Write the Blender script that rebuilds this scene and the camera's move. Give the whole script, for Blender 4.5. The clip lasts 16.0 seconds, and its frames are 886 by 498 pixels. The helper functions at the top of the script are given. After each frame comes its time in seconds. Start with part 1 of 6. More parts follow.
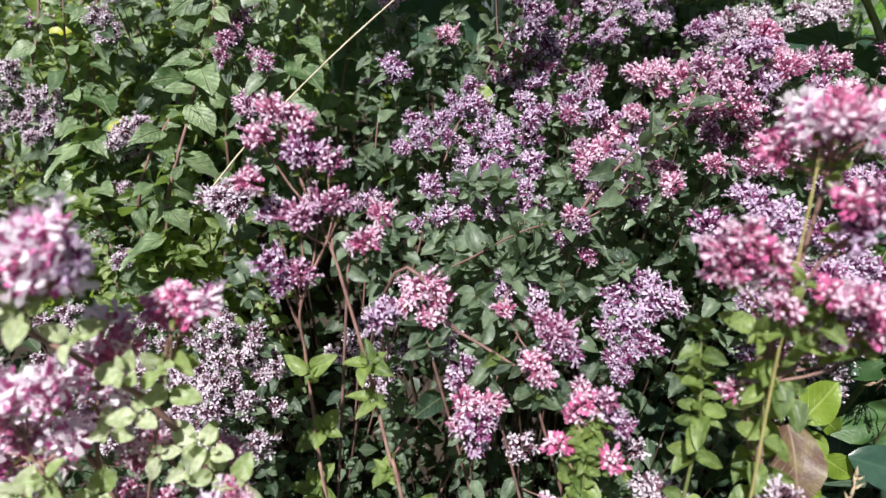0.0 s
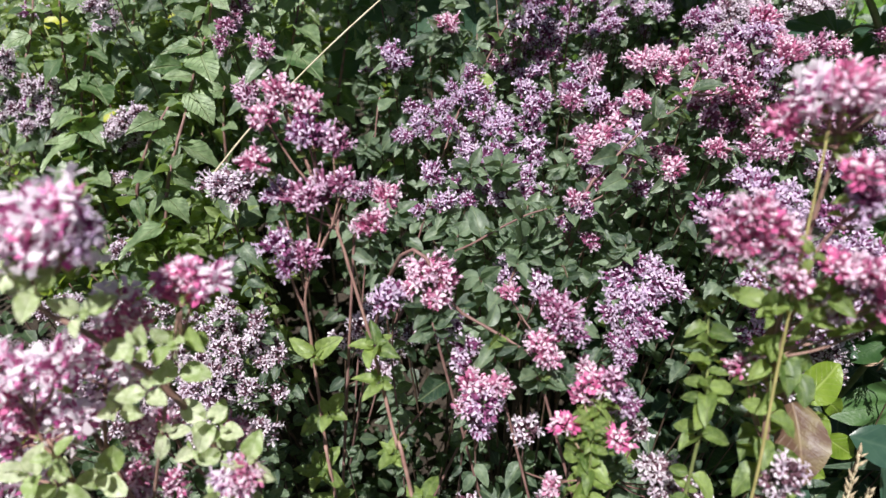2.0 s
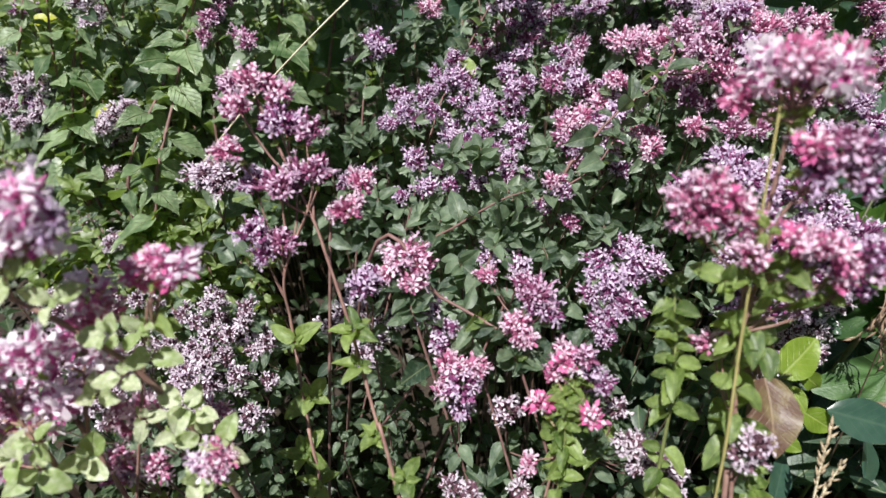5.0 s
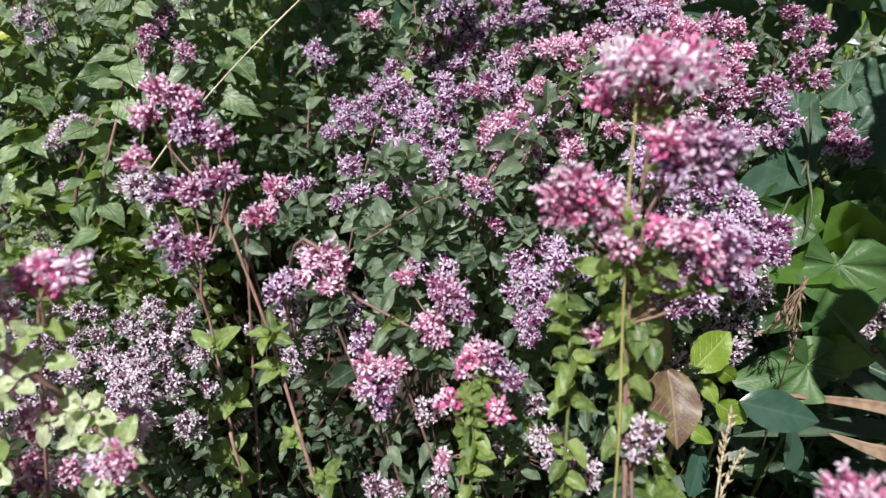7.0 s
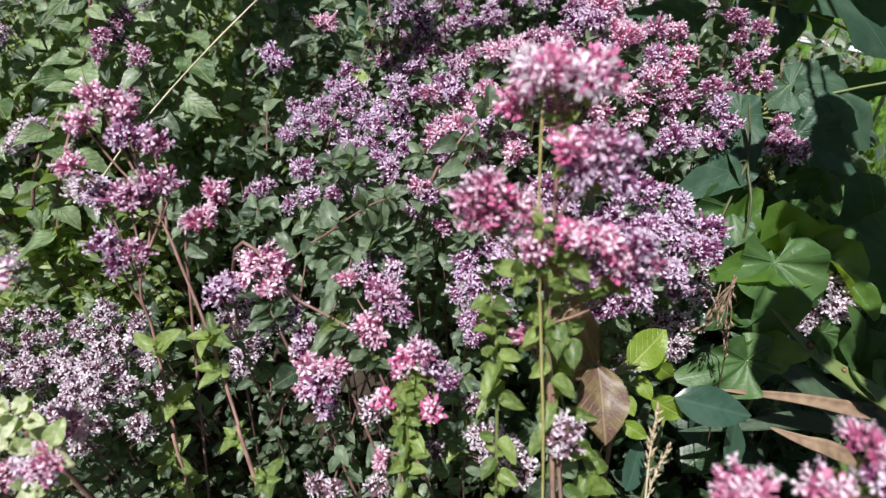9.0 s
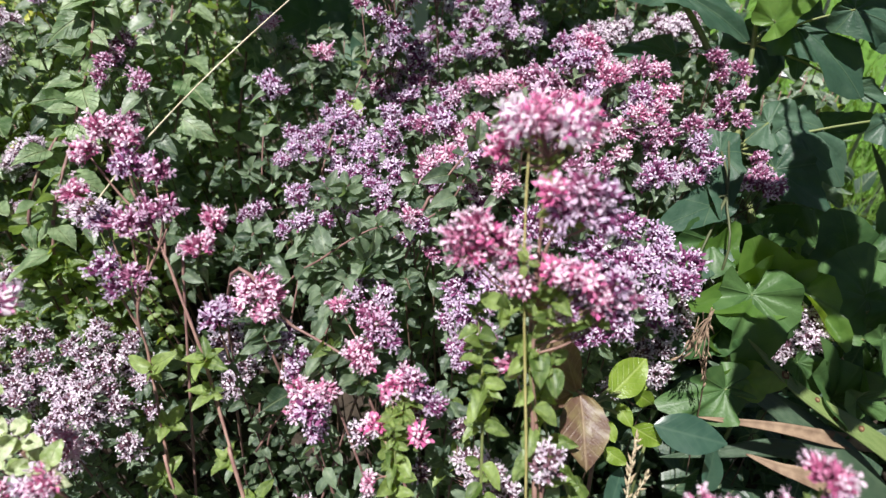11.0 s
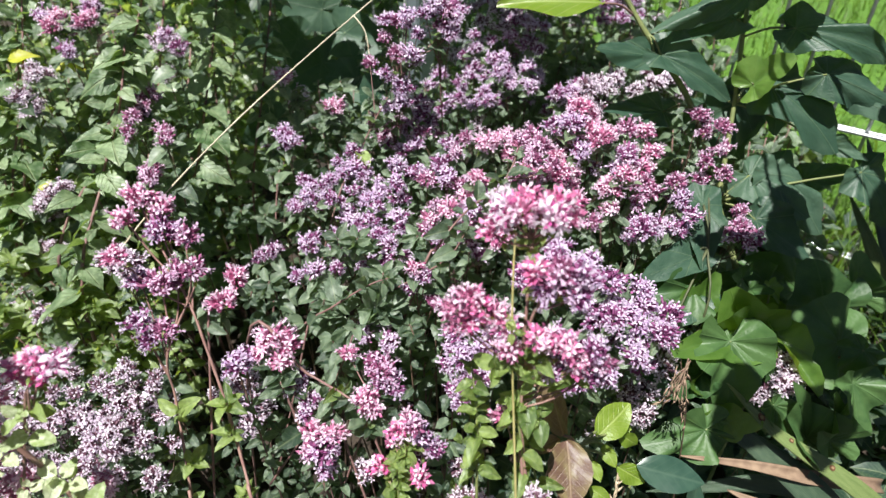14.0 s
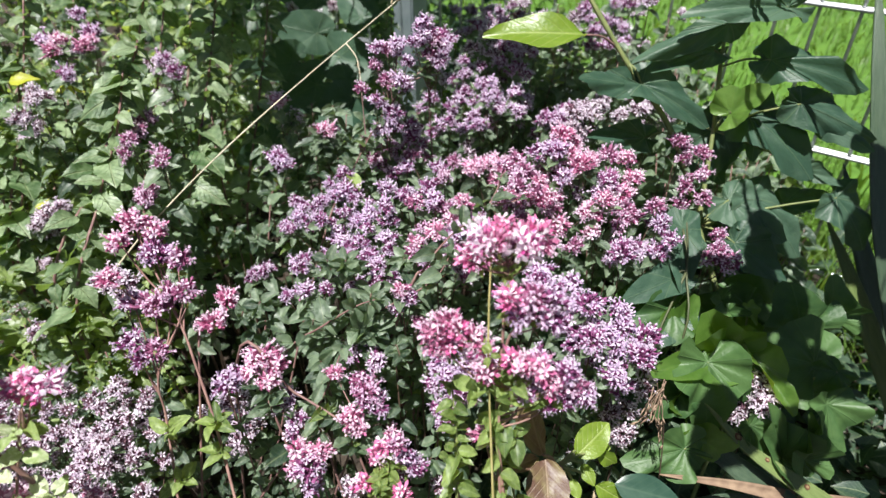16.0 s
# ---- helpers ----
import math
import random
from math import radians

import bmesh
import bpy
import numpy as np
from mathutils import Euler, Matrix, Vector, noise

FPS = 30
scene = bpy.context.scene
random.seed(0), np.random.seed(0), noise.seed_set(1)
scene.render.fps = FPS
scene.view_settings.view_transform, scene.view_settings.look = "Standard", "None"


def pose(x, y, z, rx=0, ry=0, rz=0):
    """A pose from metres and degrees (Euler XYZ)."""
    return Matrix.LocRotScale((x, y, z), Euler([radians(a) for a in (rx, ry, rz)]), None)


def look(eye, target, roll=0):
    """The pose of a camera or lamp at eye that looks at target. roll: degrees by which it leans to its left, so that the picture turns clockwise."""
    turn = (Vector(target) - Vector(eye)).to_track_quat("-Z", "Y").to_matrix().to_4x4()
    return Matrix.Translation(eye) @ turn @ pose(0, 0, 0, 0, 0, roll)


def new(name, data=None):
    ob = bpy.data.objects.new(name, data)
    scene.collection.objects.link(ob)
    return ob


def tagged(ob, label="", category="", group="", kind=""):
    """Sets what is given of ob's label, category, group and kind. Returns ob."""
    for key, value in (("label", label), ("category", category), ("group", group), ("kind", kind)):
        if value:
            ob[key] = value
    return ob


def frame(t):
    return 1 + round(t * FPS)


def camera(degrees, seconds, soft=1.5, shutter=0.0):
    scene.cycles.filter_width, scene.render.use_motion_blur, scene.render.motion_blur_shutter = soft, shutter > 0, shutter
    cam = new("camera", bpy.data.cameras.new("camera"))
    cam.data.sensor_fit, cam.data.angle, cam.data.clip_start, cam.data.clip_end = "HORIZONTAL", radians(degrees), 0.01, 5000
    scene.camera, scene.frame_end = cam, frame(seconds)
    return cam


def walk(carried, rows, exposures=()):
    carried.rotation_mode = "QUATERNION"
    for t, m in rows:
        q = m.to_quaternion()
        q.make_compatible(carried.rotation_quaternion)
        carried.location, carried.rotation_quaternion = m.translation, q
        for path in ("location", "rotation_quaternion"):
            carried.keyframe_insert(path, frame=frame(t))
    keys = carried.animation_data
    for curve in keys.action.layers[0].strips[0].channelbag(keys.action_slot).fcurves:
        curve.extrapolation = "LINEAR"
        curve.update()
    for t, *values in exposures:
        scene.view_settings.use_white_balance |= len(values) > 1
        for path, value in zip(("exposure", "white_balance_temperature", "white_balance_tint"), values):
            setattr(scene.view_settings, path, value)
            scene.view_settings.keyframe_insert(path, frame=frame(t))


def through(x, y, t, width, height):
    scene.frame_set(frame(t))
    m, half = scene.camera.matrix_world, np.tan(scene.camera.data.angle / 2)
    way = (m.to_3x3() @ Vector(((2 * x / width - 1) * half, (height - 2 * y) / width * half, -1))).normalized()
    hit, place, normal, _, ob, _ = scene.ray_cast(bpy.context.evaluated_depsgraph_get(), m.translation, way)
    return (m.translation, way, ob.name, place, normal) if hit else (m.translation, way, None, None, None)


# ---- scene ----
cam = camera(72.2, 16.0, 1.4)
PATH = [
    (0, (0.0234, 0.0117, 0.6324), (-0.0195, 1.0153, -0.1924), -0.7),
    (0.5, (0.0267, 0.0097, 0.6299), (-0.0286, 1.0179, -0.1885), -0.9),
    (1, (0.0215, 0.0072, 0.6272), (-0.0137, 1.0159, -0.1918), -0.4),
    (1.5, (0.0182, 0.0059, 0.626), (-0.0084, 1.0114, -0.1976), -0.1),
    (2, (0.0169, 0.0059, 0.626), (-0.0104, 1.0082, -0.2015), -0.3),
    (2.5, (0.0182, 0.0059, 0.6253), (-0.0175, 1.0023, -0.2087), -0.8),
    (3, (0.0228, 0.0026, 0.6227), (-0.039, 0.9997, -0.2093), -1.6),
    (3.2, (0.0247, 0.002, 0.6227), (-0.0488, 0.9919, -0.2165), -2.3),
    (5.3, (0.0377, 0.002, 0.6266), (-0.0007, 0.988, -0.2197), -2.3),
    (5.5, (0.041, 0.0, 0.6253), (0.0065, 0.9919, -0.2152), -2.3),
    (6, (0.0507, -0.0013, 0.6272), (0.0267, 0.9939, -0.2087), -2.0),
    (6.5, (0.0637, -0.0039, 0.6272), (0.0377, 0.9978, -0.2009), -2.3),
    (7, (0.0761, -0.0065, 0.626), (0.0468, 0.9951, -0.2021), -2.9),
    (7.5, (0.0878, -0.0072, 0.626), (0.0624, 0.9906, -0.2074), -2.9),
    (8, (0.0962, -0.0072, 0.626), (0.0774, 0.9893, -0.2087), -2.7),
    (8.5, (0.1001, -0.0078, 0.6266), (0.0904, 0.988, -0.2093), -2.6),
    (9, (0.104, -0.0097, 0.6299), (0.0975, 0.9893, -0.2021), -2.5),
    (11.3, (0.104, -0.0169, 0.6487), (0.1202, 1.0075, -0.1515), -0.5),
    (11.5, (0.1079, -0.0182, 0.6532), (0.1144, 1.0082, -0.1449), -0.9),
    (12, (0.1092, -0.0189, 0.6604), (0.1079, 1.0147, -0.1287), -1.1),
    (12.5, (0.1086, -0.0189, 0.6675), (0.1027, 1.0159, -0.119), -1.1),
    (13, (0.106, -0.0215, 0.674), (0.1027, 1.0159, -0.1099), -1.0),
    (13.5, (0.106, -0.024, 0.6799), (0.1053, 1.0127, -0.104), -0.9),
    (14, (0.1079, -0.0273, 0.6851), (0.1118, 1.0127, -0.0949), -0.9),
    (14.5, (0.1092, -0.0299, 0.6909), (0.1222, 1.0133, -0.0845), -0.5),
    (15, (0.1105, -0.0331, 0.6948), (0.128, 1.0166, -0.0715), -0.3),
    (15.5, (0.1137, -0.0345, 0.6962), (0.1242, 1.0205, -0.0631), -0.5),
    (16, (0.1163, -0.0351, 0.6975), (0.1268, 1.0237, -0.0565), -0.4),
]
walk(cam, [(t, look(eye, target, roll)) for t, eye, target, roll in PATH],
     [(0, 0.57), (3, 0.59), (5.5, 0.53), (9, 0.52), (11.5, 0.82), (13, 0.89), (16, 0.88)])

cam.data.dof.use_dof, cam.data.dof.focus_distance, cam.data.dof.aperture_fstop = True, 0.42, 9.5

# ---- daylight ----
SUN = Vector((-0.20, -0.32, 1.0)).normalized()
world = bpy.data.worlds.new("sky")
scene.world = world
world.use_nodes = True
sky = world.node_tree.nodes.new("ShaderNodeTexSky")
sky.sky_type, sky.sun_disc = "NISHITA", False
sky.sun_elevation, sky.sun_rotation = math.asin(SUN.z), math.atan2(SUN.x, SUN.y)
back = world.node_tree.nodes["Background"]
back.inputs["Strength"].default_value = 0.024
world.node_tree.links.new(sky.outputs["Color"], back.inputs["Color"])
sun = new("sun", bpy.data.lights.new("sun", "SUN"))
sun.data.energy, sun.data.angle, sun.data.color = 5.0, radians(0.55), (1.0, 0.975, 0.945)
sun.matrix_world = SUN.to_track_quat("Z", "Y").to_matrix().to_4x4()

# ---- materials ----
def nodes(name):
    m = bpy.data.materials.new(name)
    m.use_nodes = True
    t = m.node_tree
    return m, t, t.nodes["Principled BSDF"], t.nodes["Material Output"]


def put(t, kind, **values):
    n = t.nodes.new(kind)
    for key, value in values.items():
        if key == "op":
            n.operation = value
        elif key == "blend":
            n.blend_type, n.data_type = value, "RGBA"
        else:
            n.inputs[key.replace("_", " ") if not key[-1].isdigit() else int(key[1:])].default_value = value
    return n


def math_node(t, op, a, b=0.0, c=0.0):
    n = t.nodes.new("ShaderNodeMath")
    n.operation = op
    for i, v in enumerate((a, b, c)):
        if isinstance(v, (int, float)):
            n.inputs[i].default_value = v
        else:
            t.links.new(v, n.inputs[i])
    return n.outputs[0]


def blend(t, fac, a, b, how="MIX"):
    n = t.nodes.new("ShaderNodeMix")
    n.data_type, n.blend_type = "RGBA", how
    for key, v in ((0, fac), (6, a), (7, b)):
        if isinstance(v, (int, float)):
            n.inputs[key].default_value = v
        elif isinstance(v, tuple):
            n.inputs[key].default_value = (*v, 1)
        else:
            t.links.new(v, n.inputs[key])
    return n.outputs[2]


def noise_node(t, scale, detail=3.0, where="Object", vector=None):
    n = put(t, "ShaderNodeTexNoise", Scale=scale, Detail=detail)
    if vector is None:
        vector = t.nodes.new("ShaderNodeTexCoord").outputs[where]
    t.links.new(vector, n.inputs["Vector"])
    return n.outputs["Fac"]


def ramp(t, fac, lo, hi):
    n = t.nodes.new("ShaderNodeMapRange")
    n.inputs["From Min"].default_value, n.inputs["From Max"].default_value = lo, hi
    t.links.new(fac, n.inputs["Value"])
    return n.outputs[0]


def foliage(name, dark, light, glow, gloss=0.42, through=0.35, veins="side", vein=(0.35, 0.42, 0.22), vein_mix=0.45,
            bump=0.4, spots=None, joined=False, vary=0.5, shine=0.65):
    """A leaf: two greens by leaf, blotches, pale veins, and light that comes through."""
    m, t, p, out = nodes(name)
    uv = t.nodes.new("ShaderNodeUVMap").outputs[0]
    sep = t.nodes.new("ShaderNodeSeparateXYZ")
    t.links.new(uv, sep.inputs[0])
    x, y = sep.outputs[0], sep.outputs[1]
    if joined:
        rnd = t.nodes.new("ShaderNodeNewGeometry").outputs["Random Per Island"]
    else:
        rnd = t.nodes.new("ShaderNodeObjectInfo").outputs["Random"]
    ax = math_node(t, "ABSOLUTE", x)
    blot = noise_node(t, 3.5, 4.0, vector=uv)
    tone = math_node(t, "ADD", math_node(t, "MULTIPLY", rnd, vary), math_node(t, "MULTIPLY", ramp(t, blot, 0.36, 0.64), 1 - vary))
    col = blend(t, ramp(t, tone, 0.22, 0.78), dark, light)
    if veins == "side":
        mid = ramp(t, ax, 0.026, 0.008)
        w = math_node(t, "FRACT", math_node(t, "MULTIPLY", math_node(t, "SUBTRACT", y, math_node(t, "MULTIPLY", ax, 1.1)), 7.0))
        side = ramp(t, math_node(t, "ABSOLUTE", math_node(t, "SUBTRACT", w, 0.5)), 0.10, 0.02)
        line = math_node(t, "MAXIMUM", mid, math_node(t, "MULTIPLY", side, 0.55))
    elif veins == "palm":
        ang = math_node(t, "ARCTAN2", ax, y)
        w = math_node(t, "FRACT", math_node(t, "ADD", math_node(t, "DIVIDE", ang, 0.85), 0.5))
        rad = math_node(t, "SQRT", math_node(t, "ADD", math_node(t, "MULTIPLY", x, x), math_node(t, "MULTIPLY", y, y)))
        line = ramp(t, math_node(t, "MULTIPLY", math_node(t, "ABSOLUTE", math_node(t, "SUBTRACT", w, 0.5)), rad), 0.012, 0.003)
    elif veins == "long":
        w = math_node(t, "FRACT", math_node(t, "MULTIPLY", x, 9.0))
        line = ramp(t, math_node(t, "ABSOLUTE", math_node(t, "SUBTRACT", w, 0.5)), 0.2, 0.05)
    col = blend(t, math_node(t, "MULTIPLY", line, vein_mix), col, vein)
    if spots:
        n = put(t, "ShaderNodeTexVoronoi", Scale=spots[1])
        t.links.new(uv, n.inputs["Vector"])
        col = blend(t, ramp(t, n.outputs["Distance"], spots[2], spots[2] * 0.7), col, spots[0])
    t.links.new(col, p.inputs["Base Color"])
    p.inputs["Roughness"].default_value = gloss
    p.inputs["Specular IOR Level"].default_value = shine
    p.inputs["Coat Weight"].default_value, p.inputs["Coat Roughness"].default_value = 0.35 * shine, 0.34
    fine = noise_node(t, 26.0, 2.0, vector=uv)
    rough = math_node(t, "ADD", gloss - 0.08, math_node(t, "MULTIPLY", blot, 0.2))
    t.links.new(rough, p.inputs["Roughness"])
    b = t.nodes.new("ShaderNodeBump")
    b.inputs["Strength"].default_value, b.inputs["Distance"].default_value = bump, 0.002
    t.links.new(math_node(t, "SUBTRACT", math_node(t, "MULTIPLY", fine, 0.5), math_node(t, "MULTIPLY", line, 0.8)), b.inputs["Height"])
    t.links.new(b.outputs[0], p.inputs["Normal"])
    tr = t.nodes.new("ShaderNodeBsdfTranslucent")
    t.links.new(blend(t, 0.75, col, glow), tr.inputs["Color"])
    mix = t.nodes.new("ShaderNodeMixShader")
    mix.inputs[0].default_value = through
    t.links.new(p.outputs[0], mix.inputs[1])
    t.links.new(tr.outputs[0], mix.inputs[2])
    t.links.new(mix.outputs[0], out.inputs[0])
    return m


def petal(name, deep, pale, through=0.3, rough=0.55, scale=260.0):
    """Thin petals or bracts whose colour shifts from one island to the next and from head to head."""
    m, t, p, out = nodes(name)
    isl = t.nodes.new("ShaderNodeNewGeometry").outputs["Random Per Island"]
    rnd = t.nodes.new("ShaderNodeObjectInfo").outputs["Random"]
    tone = math_node(t, "ADD", math_node(t, "MULTIPLY", isl, 0.7), math_node(t, "MULTIPLY", rnd, 0.3))
    grain = noise_node(t, scale, 2.0)
    col = blend(t, tone, deep, pale)
    col = blend(t, math_node(t, "MULTIPLY", ramp(t, grain, 0.4, 0.75), 0.35), col, deep)
    t.links.new(col, p.inputs["Base Color"])
    p.inputs["Roughness"].default_value = rough
    tr = t.nodes.new("ShaderNodeBsdfTranslucent")
    t.links.new(col, tr.inputs["Color"])
    mix = t.nodes.new("ShaderNodeMixShader")
    mix.inputs[0].default_value = through
    t.links.new(p.outputs[0], mix.inputs[1])
    t.links.new(tr.outputs[0], mix.inputs[2])
    t.links.new(mix.outputs[0], out.inputs[0])
    return m


def plain(name, a, b, scale=60.0, rough=0.6, metal=0.0, bump=0.3, detail=4.0, distance=0.001):
    m, t, p, out = nodes(name)
    n = noise_node(t, scale, detail)
    big = noise_node(t, scale * 0.13, 2.0)
    col = blend(t, ramp(t, n, 0.3, 0.7), a, b)
    col = blend(t, math_node(t, "MULTIPLY", ramp(t, big, 0.35, 0.75), 0.4), col, a)
    t.links.new(col, p.inputs["Base Color"])
    p.inputs["Roughness"].default_value, p.inputs["Metallic"].default_value = rough, metal
    bm = t.nodes.new("ShaderNodeBump")
    bm.inputs["Strength"].default_value, bm.inputs["Distance"].default_value = bump, distance
    t.links.new(n, bm.inputs["Height"])
    t.links.new(bm.outputs[0], p.inputs["Normal"])
    return m


LEAF = foliage("marjoram_leaf", (0.026, 0.062, 0.040), (0.245, 0.340, 0.215), (0.30, 0.45, 0.10), gloss=0.38, vary=0.6, through=0.42, shine=1.0, bump=0.55)
LEAFSPRAY = foliage("marjoram_foliage", (0.026, 0.062, 0.040), (0.250, 0.345, 0.215), (0.30, 0.45, 0.10), gloss=0.38, joined=True, vary=0.6, through=0.42, shine=1.0, bump=0.55)
LIME = foliage("young_marjoram_leaf", (0.060, 0.125, 0.022), (0.33, 0.45, 0.12), (0.50, 0.64, 0.05), through=0.38, gloss=0.40, shine=1.0, bump=0.6)
# Whitened copy of the young leaf: strong sun put into the colour.
LIT_LIME = foliage("overlit_young_leaf", (0.27, 0.39, 0.11), (0.74, 0.79, 0.56), (0.60, 0.72, 0.16), through=0.34, gloss=0.40, shine=1.0, bump=0.5)
# Yellow-green copy of the foliage, with sunlight put into the colour.
SUNLIT_SPRAY = foliage("fresh_foliage", (0.048, 0.102, 0.022), (0.37, 0.48, 0.17), (0.48, 0.62, 0.06), through=0.48, gloss=0.34, shine=0.9, joined=True, vary=0.6)
# Undergrowth greens are darkened to put the gaps' shade into the colour.
SHADE_UNDER = foliage("shade_dark_leaf", (0.020, 0.044, 0.022), (0.055, 0.098, 0.046), (0.16, 0.28, 0.03), joined=True)
MINT = foliage("balm_leaf", (0.055, 0.120, 0.044), (0.36, 0.48, 0.26), (0.32, 0.48, 0.06), gloss=0.38, vein_mix=0.6, bump=0.9, shine=0.9)
YELLOW = foliage("yellow_leaf", (0.45, 0.48, 0.02), (0.58, 0.60, 0.05), (0.7, 0.72, 0.04), through=0.45, vein=(0.6, 0.6, 0.2))
LOBED = foliage("lobed_leaf", (0.038, 0.090, 0.030), (0.078, 0.152, 0.048), (0.20, 0.36, 0.03), gloss=0.46, through=0.22, veins="palm", vein=(0.11, 0.19, 0.08), vein_mix=0.3, shine=0.35)
BROAD = foliage("broad_leaf", (0.036, 0.080, 0.052), (0.078, 0.138, 0.090), (0.20, 0.36, 0.03), gloss=0.42, through=0.26, veins="palm", vein=(0.16, 0.24, 0.13), vein_mix=0.40, bump=0.5, shine=0.35)
BRIGHT = foliage("bright_leaf", (0.18, 0.29, 0.03), (0.27, 0.38, 0.05), (0.46, 0.62, 0.03), gloss=0.35, through=0.45, vein=(0.5, 0.6, 0.2))
YOUNGLOBE = foliage("young_lobed_leaf", (0.075, 0.16, 0.028), (0.14, 0.25, 0.050), (0.42, 0.62, 0.03), gloss=0.32, through=0.4, veins="palm", vein=(0.16, 0.26, 0.08), vein_mix=0.2)
BLUE = foliage("blue_green_leaf", (0.035, 0.085, 0.060), (0.060, 0.125, 0.085), (0.12, 0.25, 0.06), gloss=0.30, vein=(0.2, 0.3, 0.2), vein_mix=0.14, bump=0.08)
RUST = foliage("rusty_leaf", (0.135, 0.072, 0.050), (0.24, 0.19, 0.085), (0.34, 0.26, 0.06), gloss=0.5, vein=(0.42, 0.30, 0.2), vary=0.15)
SWORD = foliage("sword_leaf", (0.045, 0.080, 0.050), (0.075, 0.115, 0.070), (0.2, 0.3, 0.05), gloss=0.35, through=0.12, veins="long", vein=(0.15, 0.21, 0.10), vein_mix=0.3)
SPOTTED = foliage("spotted_sword_leaf", (0.105, 0.165, 0.048), (0.165, 0.225, 0.075), (0.35, 0.42, 0.06), gloss=0.4, through=0.15, veins="long", vein=(0.3, 0.36, 0.12), vein_mix=0.3)
GRASS = foliage("lawn_blade", (0.070, 0.155, 0.018), (0.155, 0.285, 0.04), (0.32, 0.48, 0.04), through=0.45, veins="long", joined=True, vein_mix=0.1)
# Dark greens hold, in the colour, the shade low right and behind the fence.
SHADE_HEDGE = foliage("shade_dark_shrub_leaf", (0.025, 0.06, 0.04), (0.06, 0.11, 0.06), (0.12, 0.25, 0.05), joined=True)
STRAW = plain("straw", (0.50, 0.44, 0.30), (0.70, 0.64, 0.48), 90.0, 0.7)
YELLOWSTRAW = plain("yellow_straw", (0.34, 0.31, 0.11), (0.52, 0.46, 0.20), 90.0, 0.6)
OAT = plain("oat_husk", (0.30, 0.235, 0.15), (0.46, 0.38, 0.26), 160.0, 0.75)
DEAD = plain("dead_blade", (0.15, 0.095, 0.062), (0.29, 0.205, 0.135), 120.0, 0.75)
HUSK = plain("brown_husk", (0.20, 0.13, 0.09), (0.40, 0.29, 0.20), 160.0, 0.75)
STEM = plain("red_stem", (0.16, 0.082, 0.075), (0.28, 0.17, 0.15), 160.0, 0.6)
PINKSTEM = plain("pink_stem", (0.21, 0.11, 0.095), (0.37, 0.235, 0.19), 160.0, 0.6)
DIMSTEM = plain("dull_stem", (0.085, 0.055, 0.040), (0.16, 0.10, 0.07), 160.0, 0.65)
GREENSTEM = plain("green_stem", (0.13, 0.17, 0.06), (0.24, 0.26, 0.10), 140.0, 0.55)
VINESTEM = plain("vine_stem", (0.055, 0.070, 0.030), (0.11, 0.12, 0.055), 140.0, 0.6)
SOIL = plain("soil", (0.020, 0.014, 0.010), (0.055, 0.040, 0.028), 45.0, 0.95, bump=1.0, distance=0.02)
STEEL = plain("galvanised_steel", (0.42, 0.44, 0.46), (0.62, 0.64, 0.66), 70.0, 0.42, 0.75, bump=0.05)
POSTPAINT = plain("grey_post", (0.20, 0.25, 0.265), (0.27, 0.32, 0.335), 35.0, 0.5, 0.3, bump=0.06)
LAWN = plain("lawn_ground", (0.05, 0.125, 0.012), (0.10, 0.21, 0.02), 25.0, 0.9)

# bracts and petals of the flower heads, from rosy to lilac
BRACT = {
    "pink": petal("rosy_bract", (0.44, 0.085, 0.22), (0.73, 0.36, 0.53)),
    "rosy": petal("magenta_bract", (0.60, 0.095, 0.30), (0.84, 0.36, 0.57)),
    "violet": petal("plum_bract", (0.17, 0.036, 0.125), (0.43, 0.145, 0.325)),
    "pale": petal("faded_bract", (0.13, 0.050, 0.085), (0.30, 0.165, 0.205)),
    # Lightened pink bracts: strong sun on the near heads put into the colour.
    "sunwhite": petal("sunwhite_bract", (0.55, 0.075, 0.32), (0.84, 0.38, 0.63)),
    "wine": petal("wine_bract", (0.24, 0.048, 0.14), (0.50, 0.215, 0.355)),
}
PETAL = {
    "pink": petal("rosy_petal", (0.87, 0.60, 0.78), (0.95, 0.84, 0.92), 0.42),
    "rosy": petal("pink_white_petal", (0.92, 0.66, 0.83), (0.98, 0.91, 0.96), 0.42),
    "violet": petal("lilac_petal", (0.72, 0.54, 0.78), (0.91, 0.81, 0.92), 0.42),
    "pale": petal("pale_petal", (0.76, 0.62, 0.77), (0.92, 0.86, 0.91), 0.38),
    # Petals whitened in colour to stand in for the same strong sun.
    "sunwhite": petal("sunwhite_petal", (0.93, 0.80, 0.93), (0.98, 0.96, 0.98), 0.42),
    "wine": petal("mauve_petal", (0.78, 0.51, 0.73), (0.91, 0.76, 0.88), 0.42),
}

